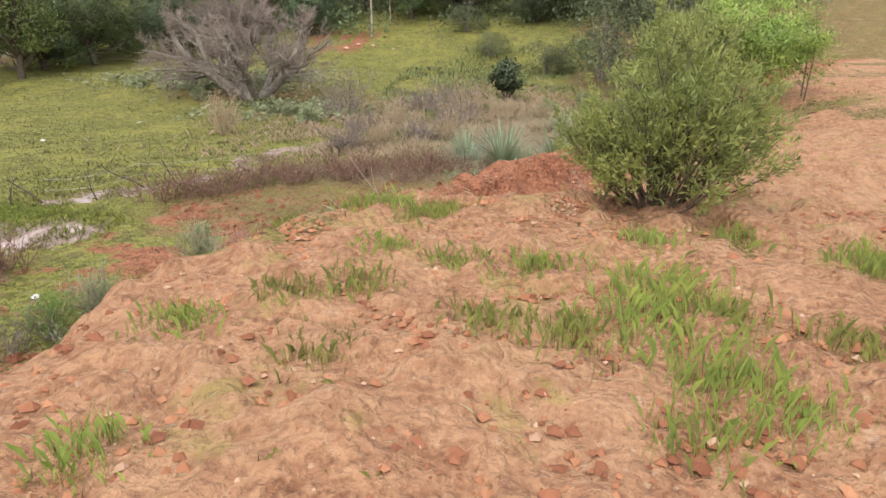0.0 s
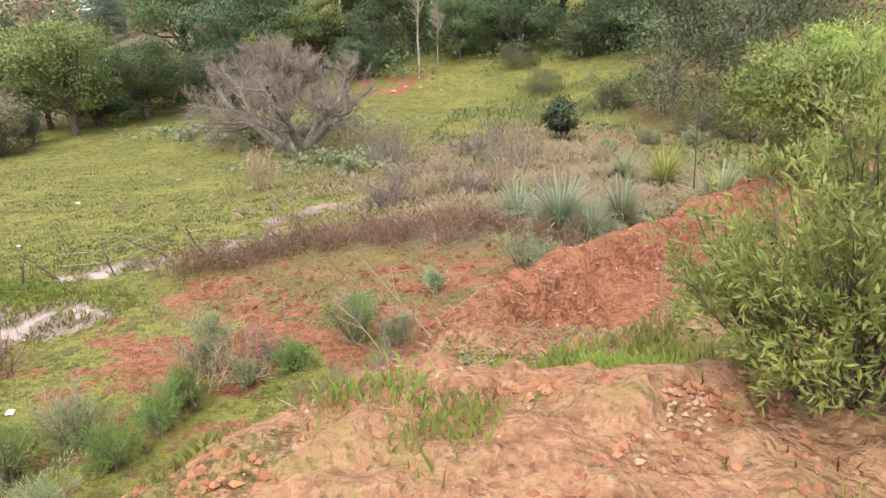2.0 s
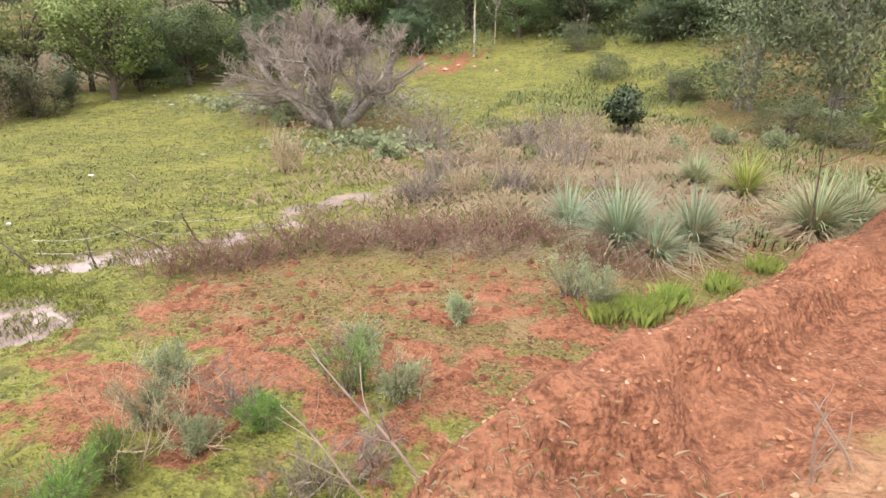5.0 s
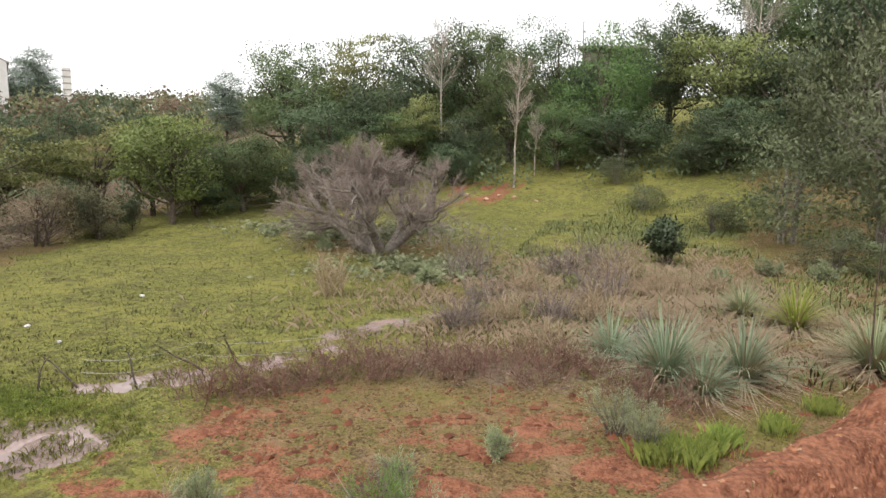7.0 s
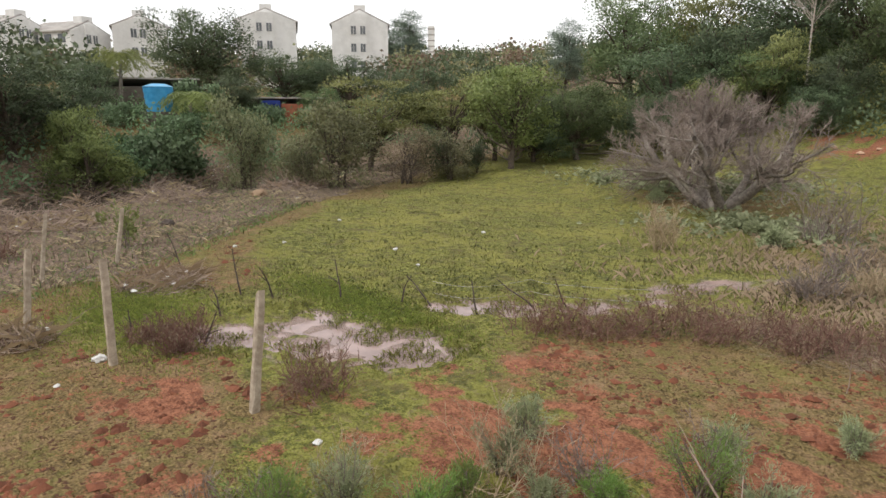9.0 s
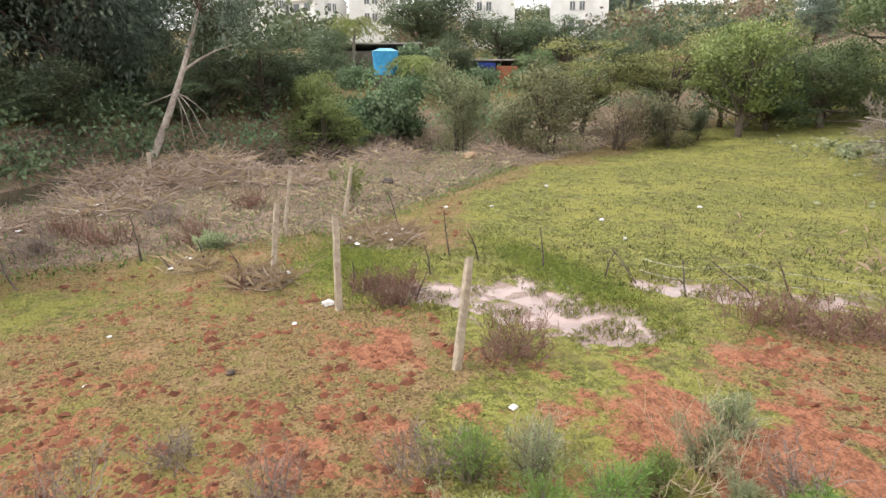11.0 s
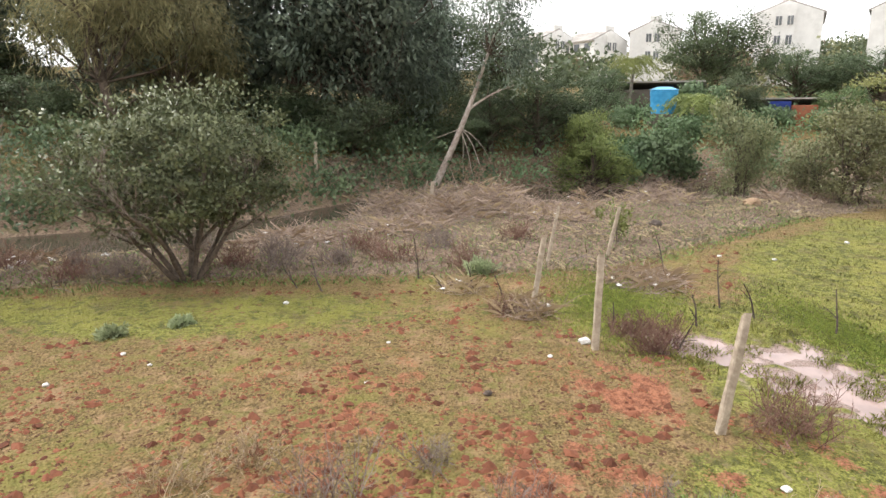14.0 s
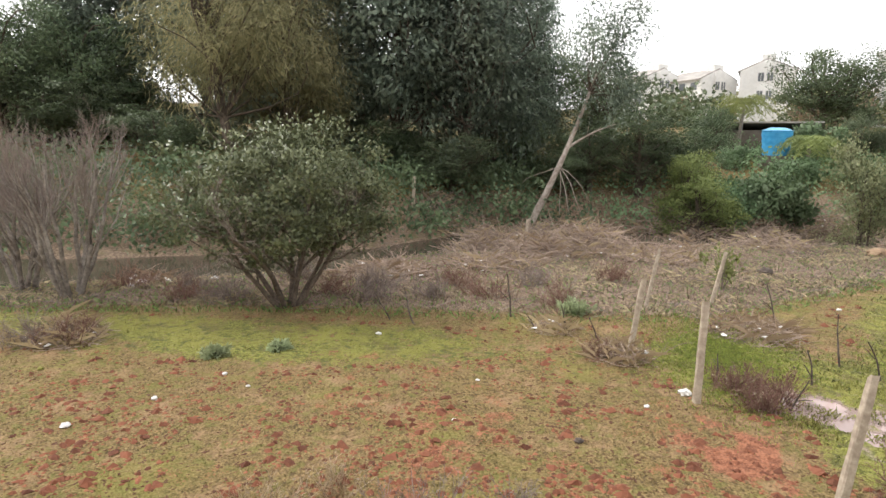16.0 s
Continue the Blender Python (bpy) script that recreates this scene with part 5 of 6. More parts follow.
def build_turf():
    rng = np.random.default_rng(400)
    x, y = fall_off(rng, 260000, 0.2, 5.3, 4.5, 52, 55, 235)
    keep = (x < crest_x(y) - 1.2) & (x > meadow_x(y) - 2) & (puddle_mask(x, y) < 0.35)
    x, y = x[keep], y[keep]
    patch = layered(x, y, 0.7, 81)
    clay, lush, dead = clay_mask(x, y), lush_mask(x, y), dead_mask(x, y)
    d = np.hypot(x, y - 5.3)
    u = rng.uniform(0, 1, len(x))
    h, w = 0.022 + 0.0009 * d, 0.006 + 0.0008 * d
    green = (lush + 0.5 * (layered(x, y, 0.9, 109) - 0.5) > 0.45) & (u < 1.5 - 1.7 * ramp(layered(x, y, 2.6, 101), 0.42, 0.66))
    olive = ~green & (clay < 0.25 + 0.5 * patch) & (dead < 0.6) & (u < 0.2 + patch)
    dry = ~green & ~olive & (u < 0.35) & (clay < 0.6)
    scatter("meadow_turf", "short yellow-green meadow turf", blades(rng, on_ground(x[green], y[green], -0.01), h[green], w[green], 0.9), "grass", "grass")
    scatter("trodden_turf", "thin olive trodden grass on clay", blades(rng, on_ground(x[olive], y[olive], -0.01), h[olive], w[olive], 1.0), "grass_olive", "grass")
    scatter("dry_turf", "thin dry grass stalks over the field", blades(rng, on_ground(x[dry], y[dry], -0.01), h[dry] * 1.5, w[dry] * 0.5, 0.6), "grass_dry", "grass")
    # fresh green grass in the fenced corner and round the puddle
    n = 24000
    x, y = np.concatenate([rng.normal(-13.4, 1.5, n // 2), rng.normal(-10.9, 1.6, n // 2)]), np.concatenate([rng.normal(9.4, 0.75, n // 2), rng.normal(13.2, 0.45, n // 2)])
    keep = puddle_mask(x, y) < 0.95
    scatter("fresh_turf", "fresh bright green grass round the wet ground", blades(rng, on_ground(x[keep], y[keep], -0.01), 0.06, 0.013, 0.9), "grass_green", "grass")
    # grass standing in the shallow water
    n = 22000
    x, y = rng.uniform(-12.5, -5, n), rng.uniform(9.2, 20, n)
    keep = (puddle_mask(x, y) > 0.3) & (layered(x, y, 0.45, 113) > 0.5)
    scatter("water_grass", "short grass standing in the shallow puddle", blades(rng, on_ground(x[keep], y[keep], 0.0), 0.1, 0.012, 0.8), "grass", "grass")
    # darker tussocks all over the meadow
    n = 1500
    x, y = fall_off(rng, n, -6.0, 12.0, 4.0, 34, 80, 190)
    keep = (lush_mask(x, y) > 0.4) & (puddle_mask(x, y) < 0.3)
    x, y = (np.repeat(a[keep], 14) + rng.normal(0, 0.13, keep.sum() * 14) for a in (x, y))
    scatter("meadow_tussocks", "low dull green tussocks in the meadow", blades(rng, on_ground(x, y, -0.01), 0.06, 0.018, 1.2), "weed_dull", "grass")
    # tall dry grass and weeds between the dead shrubs
    n = 26000
    x, y = rng.normal(-0.8, 3.4, n), rng.normal(25.0, 4.4, n)
    keep = (y > 18.6) & (x < crest_x(y) - 1.0) & (puddle_mask(x, y) < 0.3) & (layered(x, y, 1.6, 87) > 0.4)
    scatter("tan_grass", "knee-high tan dry grass in the wet meadow", blades(rng, on_ground(x[keep], y[keep], -0.02), 0.24, 0.012, 1.0), "grass_dry", "grass")
    n = 30000
    x, y = rng.uniform(-6, 12, n), rng.uniform(19, 47, n)
    keep = (x < crest_x(y) - 0.6) & (layered(x, y, 2.2, 89) > 0.5)
    scatter("slope_weeds", "low green weeds on the slope below the wood", blades(rng, on_ground(x[keep], y[keep], -0.02), 0.24, 0.03, 0.6), "weed_dull", "grass")
    n = 3500
    x, y = rng.normal(0.6, 0.9, n), rng.normal(7.7, 0.6, n)
    keep = (x > crest_x(y) - 0.8) & (layered(x, y, 0.5, 93) > 0.45)
    scatter("shelf_straw", "dry stalks and runners over the clay shelf", blades(rng, on_ground(x[keep], y[keep], 0.0), 0.06, 0.003, 1.5), "grass_dry", "grass")
    # low plants in the wet hollow round the bare tree
    n = 9000
    x, y = rng.normal(-15.5, 2.6, n), rng.normal(36.0, 1.5, n)
    x, y = np.concatenate([x, rng.normal(-8.8, 1.8, n // 4)]), np.concatenate([y, rng.normal(28.6, 1.2, n // 4)])
    keep = layered(x, y, 1.3, 103) > 0.46
    p = on_ground(x[keep], y[keep], 0.02) + [0, 0, 1] * rng.uniform(0, 0.3, (keep.sum(), 1))
    scatter("hollow_plants", "low grey-green leafy plants in the wet hollow", leaves(rng, p, rng.normal(size=p.shape) * [1, 1, 0.5], 0.26, 0.13), "weed_grey", "plants")
    # grass and dry straw on the raised earth
    n = 9000
    x, y = rng.uniform(-2.4, 9, n), rng.uniform(1.8, 18, n)
    keep = (x > crest_x(y) - 1.6) & (layered(x, y, 0.8, 91) > 0.56)
    scatter("mound_grass", "sparse short grass on the red earth", blades(rng, on_ground(x[keep], y[keep], -0.005), 0.06, 0.006, 0.9), "grass", "grass")
    n = 1500
    x, y = rng.uniform(-2.4, 4, n), rng.uniform(1.8, 12, n)
    keep = (x > crest_x(y) - 1.8) & (layered(x, y, 1.0, 95) > 0.47)
    scatter("mound_straw", "thin dry stalks lying on the red earth", blades(rng, on_ground(x[keep], y[keep], 0.0), 0.03, 0.0022, 2.0), "grass_dry", "grass")


build_turf()


def build_stones():
    rng = np.random.default_rng(410)
    n = 30000
    x, y = rng.uniform(-2.2, 4.5, n), rng.uniform(1.6, 13, n)
    keep = (x > crest_x(y) - 1.4) & (rng.uniform(0, 1, n) < 0.25 + 1.2 * ramp(layered(x, y, 0.7, 97), 0.42, 0.7))
    x, y = x[keep], y[keep]
    size = 0.004 + 0.024 * rng.uniform(0, 1, len(x)) ** 4
    scatter("clay_clods", "crumbled pieces of red clay", lumps(rng, on_ground(x, y, 0.002), size), "clod", "earth")
    # darker clods, which also give the clay the dark of shaded crevices
    n = 9000
    x, y = rng.uniform(-2.4, 4.0, n), rng.uniform(1.6, 9, n)
    keep = (x > crest_x(y) - 1.6) & (layered(x, y, 0.45, 125, 3) > 0.54)
    size = 0.006 + 0.034 * rng.uniform(0, 1, n) ** 3
    scatter("clay_clods", "dark red clods on the clay, also standing in for shaded crevices", lumps(rng, on_ground(x, y, 0.004)[keep], size[keep], 0.6), "clod_red", "earth")
    n = 3500
    x, y = rng.uniform(-1.6, 4.5, n), rng.uniform(1.6, 14, n)
    keep = x > crest_x(y) - 1.0
    size = 0.004 + 0.02 * rng.uniform(0, 1, n) ** 4
    scatter("pebbles", "small pale pebbles in the clay", lumps(rng, on_ground(x, y, 0.003)[keep], size[keep]), "pebble", "stones")
    # rubble along the broken edge of the clay
    for cx, cy, sx, sy, m, mat, label in ((0.5, 6.1, 0.4, 0.09, 500, "clod", "broken clay rubble along the edge"), (0.8, 5.93, 0.13, 0.1, 150, "pebble", "crumbled pale rock at the edge"), (-0.4, 5.9, 0.12, 0.12, 160, "clod", "broken clay lumps on the slope"), (-0.8, 5.2, 0.2, 0.3, 300, "clod", "crumbled clay on the slope")):
        x, y = rng.normal(cx, sx, m), rng.normal(cy, sy, m)
        scatter("rubble", label, lumps(rng, on_ground(x, y, 0.004), 0.005 + (0.016 if mat == "pebble" else 0.027) * rng.uniform(0, 1, m) ** 3), mat, "earth")
    # clods and hoof-marks trodden up over the field, in patches; the dark lumps also stand in for shaded pits
    n = 90000
    x, y = fall_off(rng, n, 0.2, 5.3, 4.5, 26, 60, 232)
    spot, patch = layered(x, y, 0.5, 99), layered(x, y, 1.7, 121, 3)
    field = (x < crest_x(y) - 1.6) & (x > meadow_x(y) + 1) & (puddle_mask(x, y) < 0.3) & (lush_mask(x, y) < 0.45)
    bare = spot + 0.3 * clay_mask(x, y) + 0.5 * (patch - 0.5)
    u = rng.uniform(0, 1, n)
    for keep, small, large, mat, label in (
        (field & (bare > 0.55) & (u < 0.15), 0.024, 0.085, "clod_dark", "dark red clods trodden up by hooves, also standing in for shaded hoof pits"),
        (field & (bare > 0.56) & (u > 0.4), 0.01, 0.035, "clod_red", "crumbled red earth over the field"),
    ):
        size = small + large * rng.uniform(0, 1, keep.sum()) ** 2.2
        scatter("field_clods", label, lumps(rng, on_ground(x[keep], y[keep], 0.0), size, 0.6), mat, "earth")


build_stones()


def build_flood_litter():
    """Sticks and straw that the flood left along the stream."""
    rng = np.random.default_rng(420)
    n = 6000
    y = rng.uniform(-16, 34, n)
    x = meadow_x(y) + 0.5 - rng.uniform(0, 1, n) * (meadow_x(y) - river_x(y) - 1)
    way = np.stack([rng.normal(0, 1, n), rng.normal(0, 1, n), rng.uniform(0, 0.25, n)], 1)
    p = lines(rng, on_ground(x, y, 0.03), way, rng.uniform(0.15, 0.8, n), 3, 0.1)
    scatter("flood_sticks", "dry sticks and straw left by the flood", tubes(p, taper(rng.uniform(0.003, 0.011, n), 3, 0.6), 3), "twig", "debris")
    n = 15000
    y = rng.uniform(-16, 34, n)
    x = meadow_x(y) + 0.3 - rng.uniform(0, 1, n) * (meadow_x(y) - river_x(y) - 1)
    scatter("flood_straw", "withered brown grass on the flooded bank", blades(rng, on_ground(x, y, -0.01), 0.16, 0.014, 0.8), "straw_dark", "grass")
    n = 14000
    y = rng.uniform(-16, 30, n)
    x = meadow_x(y) + 0.2 - rng.uniform(0, 1, n) * (meadow_x(y) - river_x(y) - 1.5)
    keep = layered(x, y, 1.8, 123, 3) > 0.48
    scatter("pale_straw", "matted pale straw swept flat by the flood", blades(rng, on_ground(x[keep], y[keep], 0.0), 0.14, 0.016, 2.2), "grass_dry", "grass")
    n = 9000
    y = rng.uniform(-16, 20, n)
    x = meadow_x(y) + 0.8 - rng.uniform(0, 1, n) ** 1.5 * (meadow_x(y) - river_x(y) - 1)
    scatter("bank_grass", "sparse green weeds on the flooded bank", blades(rng, on_ground(x, y, -0.01), 0.13, 0.02, 1.0), "weed", "grass")


build_flood_litter()


def build_undergrowth():
    """Leafy ground cover under the woods and on the far bank."""
    rng = np.random.default_rng(430)
    n = 900
    y = rng.uniform(-45, 60, n)
    x = river_x(y) - 3.6 - 26 * rng.uniform(0, 1, n) ** 1.6
    x, y = np.concatenate([x, river_x(y2 := rng.uniform(-34, 6, 420)) - 3.2 - rng.uniform(0, 9, 420)]), np.concatenate([y, y2])
    n = len(x)
    c = on_ground(x, y, 0.1)
    c[:, 2] += rng.uniform(0, 0.9, n)
    p = np.repeat(c, 46, 0) + rng.normal(size=(n * 46, 3)) * [0.75, 0.75, 0.4]
    dark = y[:, None].repeat(46, 1).ravel() < 9
    for keep, mat, label in ((dark, "broadleaf_dark", "dark leafy undergrowth beneath the tall trees"), (~dark, "bank_weed", "tangled green weeds over the far bank")):
        q = p[keep]
        scatter("undergrowth", label, leaves(rng, q, rng.normal(size=q.shape) + [0, 0, 0.5], 0.26, 0.15), mat, "undergrowth")
    n = 700
    x, y = rng.uniform(-42, 24, n), rng.uniform(0, 1, n) ** 1.3 * 26 + 47
    keep = (y > 50 + 0.12 * np.abs(x + 10)) | (x < -26)
    c = on_ground(x[keep], y[keep], 0.1)
    c[:, 2] += rng.uniform(0, 1.1, len(c))
    p = np.repeat(c, 46, 0) + rng.normal(size=(len(c) * 46, 3)) * [0.8, 0.8, 0.45]
    scatter("undergrowth", "leafy undergrowth beneath the hillside wood", leaves(rng, p, rng.normal(size=p.shape) + [0, 0, 0.5], 0.28, 0.16), "broadleaf_dark", "undergrowth")


build_undergrowth()


def build_far_woods():
    """Tree-covered rises far beyond the stream."""
    rng = np.random.default_rng(440)
    a = np.radians(np.concatenate([rng.uniform(92, 172, 420), rng.uniform(60, 100, 70)]))
    d = rng.uniform(85, 300, len(a)) ** 1.0
    x, y = d * np.cos(a), 5 + d * np.sin(a)
    c = on_ground(x, y, 0.0)
    per = 170
    h = rng.uniform(2.5, 5.0, len(a))
    p = np.repeat(c, per, 0) + rng.normal(size=(len(a) * per, 3)) * np.repeat(np.stack([h * 0.42, h * 0.42, h * 0.3], 1), per, 0) + [0, 0, 1] * np.repeat(h * 0.62, per)[:, None]
    part_of = np.repeat(rng.uniform(0, 1, len(a)), per)
    for lo, hi, mat in ((0, 0.5, "broadleaf_dark"), (0.5, 0.8, "grey_shrub"), (0.8, 1.01, "dry_shrub")):
        q = p[(part_of >= lo) & (part_of < hi)]
        scatter("far_wood", "distant mixed wood on the rise beyond the stream", leaves(rng, q, rng.normal(size=q.shape), 0.75, 0.55), mat, "wood")


build_far_woods()


# ---- fence posts, snags, debris ----
def post(x, y, h, lean_x, lean_y, w, label, seed):
    """A rough squared fence post with worn edges, split top and staples."""
    rng = np.random.default_rng(seed)
    ob = thing("fence_post", x, y, level(x, y), label, "post", "fence posts")
    k = 9
    u = np.linspace(0, 1, k)
    v = []
    for i in range(k):
        half = w / 2 * (1.06 - 0.16 * u[i]) * (1 + rng.normal(0, 0.03))
        c = half * 0.3
        ring = [(half, half - c), (half - c, half), (c - half, half), (-half, half - c), (-half, c - half), (c - half, -half), (half - c, -half), (half, c - half)]
        z = -0.25 + (h + 0.25) * u[i]
        v += [(a + lean_x * u[i] + rng.normal(0, 0.004), b + lean_y * u[i] + rng.normal(0, 0.004), z + (0.03 * np.sign(a) if i == k - 1 else 0)) for a, b in ring]
    f = [(i * 8 + j, i * 8 + (j + 1) % 8, (i + 1) * 8 + (j + 1) % 8, (i + 1) * 8 + j) for i in range(k - 1) for j in range(8)]
    n = (k - 1) * 8
    f += [(n, n + 1, n + 2, n + 3), (n, n + 3, n + 4, n + 7), (n + 4, n + 5, n + 6, n + 7)]
    piece("shaft", (np.array(v), np.array(f)), "post", ob)
    return ob


post(-7.72, 9.22, 1.68, 0.0, 0.22, 0.12, "weathered grey wooden fence post leaning slightly", 1)
post(-10.79, 8.28, 1.75, 0.0, 0.02, 0.12, "upright weathered fence post with white litter at its foot", 2)
post(-13.08, 7.43, 1.62, 0.05, 0.22, 0.12, "leaning weathered fence post with a mound of straw", 3)
post(-17.4, 8.44, 1.6, -0.05, 0.3, 0.09, "thin leaning fence post near the stream", 4)
post(-18.1, 10.3, 1.45, 0.0, 0.32, 0.1, "leaning fence post in the flood debris", 5)
post(-26.8, 5.0, 1.3, 0.0, 0.1, 0.16, "short pale broken post beside the stream", 6)
post(-31.8, -0.8, 1.5, 0.0, 0.05, 0.16, "pale old post below the tall trees", 7)


def snag(x, y, h, lean_x, lean_y, label, seed, mat="snag", r=0.025, sides=2):
    rng = np.random.default_rng(seed)
    ob = thing("dead_stick", x, y, level(x, y), label, "dead wood", "dead sticks in the field")
    p = lines(rng, np.array([[0, 0, -0.15]]), np.array([[lean_x, lean_y, 1.0]]), np.array([h * 1.15]), 7, 0.1, 0.0)
    r0 = np.array([r])
    s, way, lg, rad = forks(rng, p, taper(r0, 7), sides, 0.7, 0.35, 0.35)
    piece("stick", joined(tubes(p, taper(r0, 7, 0.4), 6), tubes(lines(rng, s, way, lg, 4, 0.1, 0.02), taper(rad, 4, 0.5), 4)), mat, ob)


SNAGS = [(-9.8, 14.45, 1.05, -0.9, -0.25), (-8.8, 14.7, 0.75, -0.25, -0.1), (-8.35, 16.0, 1.0, -0.75, -0.2), (-7.6, 16.3, 0.8, -0.55, -0.1), (-13.2, 11.6, 1.05, -0.1, -0.12), (-12.5, 12.0, 0.8, -0.12, 0.0), (-11.5, 13.1, 0.9, -0.2, 0.1), (-15.8, 11.3, 1.1, -0.5, -0.35), (-10.4, 13.9, 0.7, 0.1, 0.1), (-10.9, 9.75, 0.7, 0.1, 0.35), (-11.9, 8.9, 0.6, 0.0, 0.05), (-14.9, 6.3, 0.65, 0.0, -0.15), (-14.3, 6.9, 0.6, 0.0, 0.1), (-15.7, 4.9, 1.1, 0.0, -0.05), (-14.6, 5.6, 0.55, 0.1, -0.35), (-14.6, 2.7, 1.0, 0.0, -0.35), (-14.9, 2.0, 0.8, 0.1, -0.3), (-12.0, 10.6, 0.7, 0.0, -0.05)]
for n, (x, y, h, a, b) in enumerate(SNAGS):
    snag(x, y, h, a, b, "dark dead stick standing in the wet grass", 500 + n)
for n, (x, y, h, a, b) in enumerate([(-2.5, 16.0, 0.75, 0.05, 0.1), (-12.9, 7.7, 0.9, 0.4, 1.6), (-13.2, 7.2, 0.7, 1.2, 1.0), (-0.65, 8.75, 1.0, -0.7, -0.1), (-0.9, 8.9, 1.1, -1.8, 0.1), (1.35, 9.0, 0.6, -0.1, 0.0), (1.6, 9.1, 0.55, -0.4, 0.05), (2.0, 9.4, 0.5, 0.1, -0.1)]):
    snag(x, y, h, a, b, "bleached bare branch sticking out of the earth", 530 + n, "driftwood", 0.011, 6)


def fence_wire(points, sag, label):
    """A slack wire strung from stick to stick."""
    ob = thing("fence_wire", *points[0][:2], level(*points[0][:2]), label, "wire", "slack fence wires")
    base = np.array([points[0][0], points[0][1], level(*points[0][:2])])
    run = []
    for (x0, y0, h0), (x1, y1, h1) in zip(points, points[1:]):
        for u in np.linspace(0, 1, 7)[:-1]:
            z0, z1 = level(x0, y0) + h0, level(x1, y1) + h1
            run.append((x0 + (x1 - x0) * u, y0 + (y1 - y0) * u, z0 + (z1 - z0) * u - sag * 4 * u * (1 - u)))
    run.append((*points[-1][:2], level(*points[-1][:2]) + points[-1][2]))
    p = np.array(run)[None] - base
    piece("strand", tubes(p, np.full(p.shape[:2], 0.0035), 5), "wire", ob)


for hang in (0.35, 0.6):
    fence_wire([(-9.9, 14.4, hang), (-8.9, 14.7, hang), (-8.5, 15.9, hang + 0.05), (-7.7, 16.2, hang), (-6.0, 17.2, hang)], 0.03, "thin slack wire strung between dead sticks")


def debris_heap(x, y, r, h, count, label, seed, long=1.2, along=None):
    """A heap of flood-borne branches, straw and scraps."""
    rng = np.random.default_rng(seed)
    count = int(count * 1.8)
    ob = thing("debris_heap", x, y, level(x, y), label, "debris", "flood debris heaps")
    d = r * np.sqrt(rng.uniform(0, 1, count))
    a = rng.uniform(0, 6.28, count)
    top = h * np.clip(1 - (d / r) ** 2, 0, 1)
    px, py = d * np.cos(a), d * np.sin(a)
    s = np.stack([px, py, ground_z(px + x, py + y) - level(x, y) + top * rng.uniform(0, 1, count)], 1)
    way = rng.normal(size=(count, 3)) * [1, 1, 0.35]
    if along:
        way = np.array(along) + rng.normal(0, 0.22, (count, 3))
    p = lines(rng, s - unit(way) * long * 0.4, way, long * rng.uniform(0.4, 1.2, count), 5, 0.13)
    p[..., 2] = np.maximum(p[..., 2], ground_z(p[..., 0] + x, p[..., 1] + y) - level(x, y) + 0.01)
    piece("branch_tangle", tubes(p, taper(rng.uniform(0.006, 0.024, count) * (0.4 if r < 1.3 else 1.0), 5, 0.4), 4), "driftwood", ob)
    m = count // 2
    q = s[rng.integers(0, count, m)]
    piece("straw", blades(rng, q, 0.25, 0.02, 2.0), "grass_dry", ob)
    k = max(4, count // 40)
    piece("scrap_mix", lumps(rng, s[rng.integers(0, count, k)] + [0, 0, 0.08], rng.uniform(0.03, 0.1, k), 0.4), "litter", ob, "pale plastic scraps")


HEAPS = [(-27.6, 3.2, 1.6, 1.3, 320), (-27.0, 7.4, 2.2, 1.4, 420), (-25.5, 5.6, 1.4, 0.8, 200), (-30.0, 15.5, 2.2, 0.7, 280), (-35.6, 13.0, 2.6, 0.9, 260), (-37.3, 17.5, 2.6, 1.0, 260), (-38.5, 22.0, 2.6, 1.0, 240), (-12.9, 7.3, 0.6, 0.35, 120), (-15.3, 10.6, 1.0, 0.3, 140), (-14.8, 5.9, 0.6, 0.2, 60), (-12.0, -4.6, 0.8, 0.5, 160), (-19.0, -7.0, 1.2, 0.35, 140), (-20.5, 0.4, 1.6, 0.3, 180), (-23.0, 4.0, 1.8, 0.35, 160), (-30.5, 22.5, 1.8, 0.6, 180), (-32.4, 5.8, 1.8, 0.8, 240), (-33.0, 1.2, 1.8, 0.7, 200), (-25.5, 10.0, 1.8, 0.35, 160)]
for n, (x, y, r, h, count) in enumerate(HEAPS):
    debris_heap(x, y, r, h, count, "heap of flood-borne branches, straw and plastic scraps", 560 + n, min(1.6, r))
debris_heap(-26.6, 11.2, 1.0, 0.8, 60, "swept bundle of pale bent canes lying by the stream", 590, 3.0, (0.35, 1.0, 0.25))


def litter(x, y, size, label, seed, mat="litter"):
    """A crumpled scrap of rubbish."""
    rng = np.random.default_rng(seed)
    bm = bmesh.new()
    bmesh.ops.create_icosphere(bm, subdivisions=2, radius=size)
    for v in bm.verts:
        v.co = Vector((v.co.x * rng.uniform(0.7, 1.2), v.co.y * rng.uniform(0.7, 1.2), v.co.z * rng.uniform(0.35, 0.75) + size * 0.4))
    me = bpy.data.meshes.new("litter")
    bm.to_mesh(me)
    bm.free()
    me.materials.append(M[mat])
    ob = new("litter", me)
    ob.location = (x, y, level(x, y) - size * 0.1)
    return tagged(ob, label, "litter", "scraps of litter")


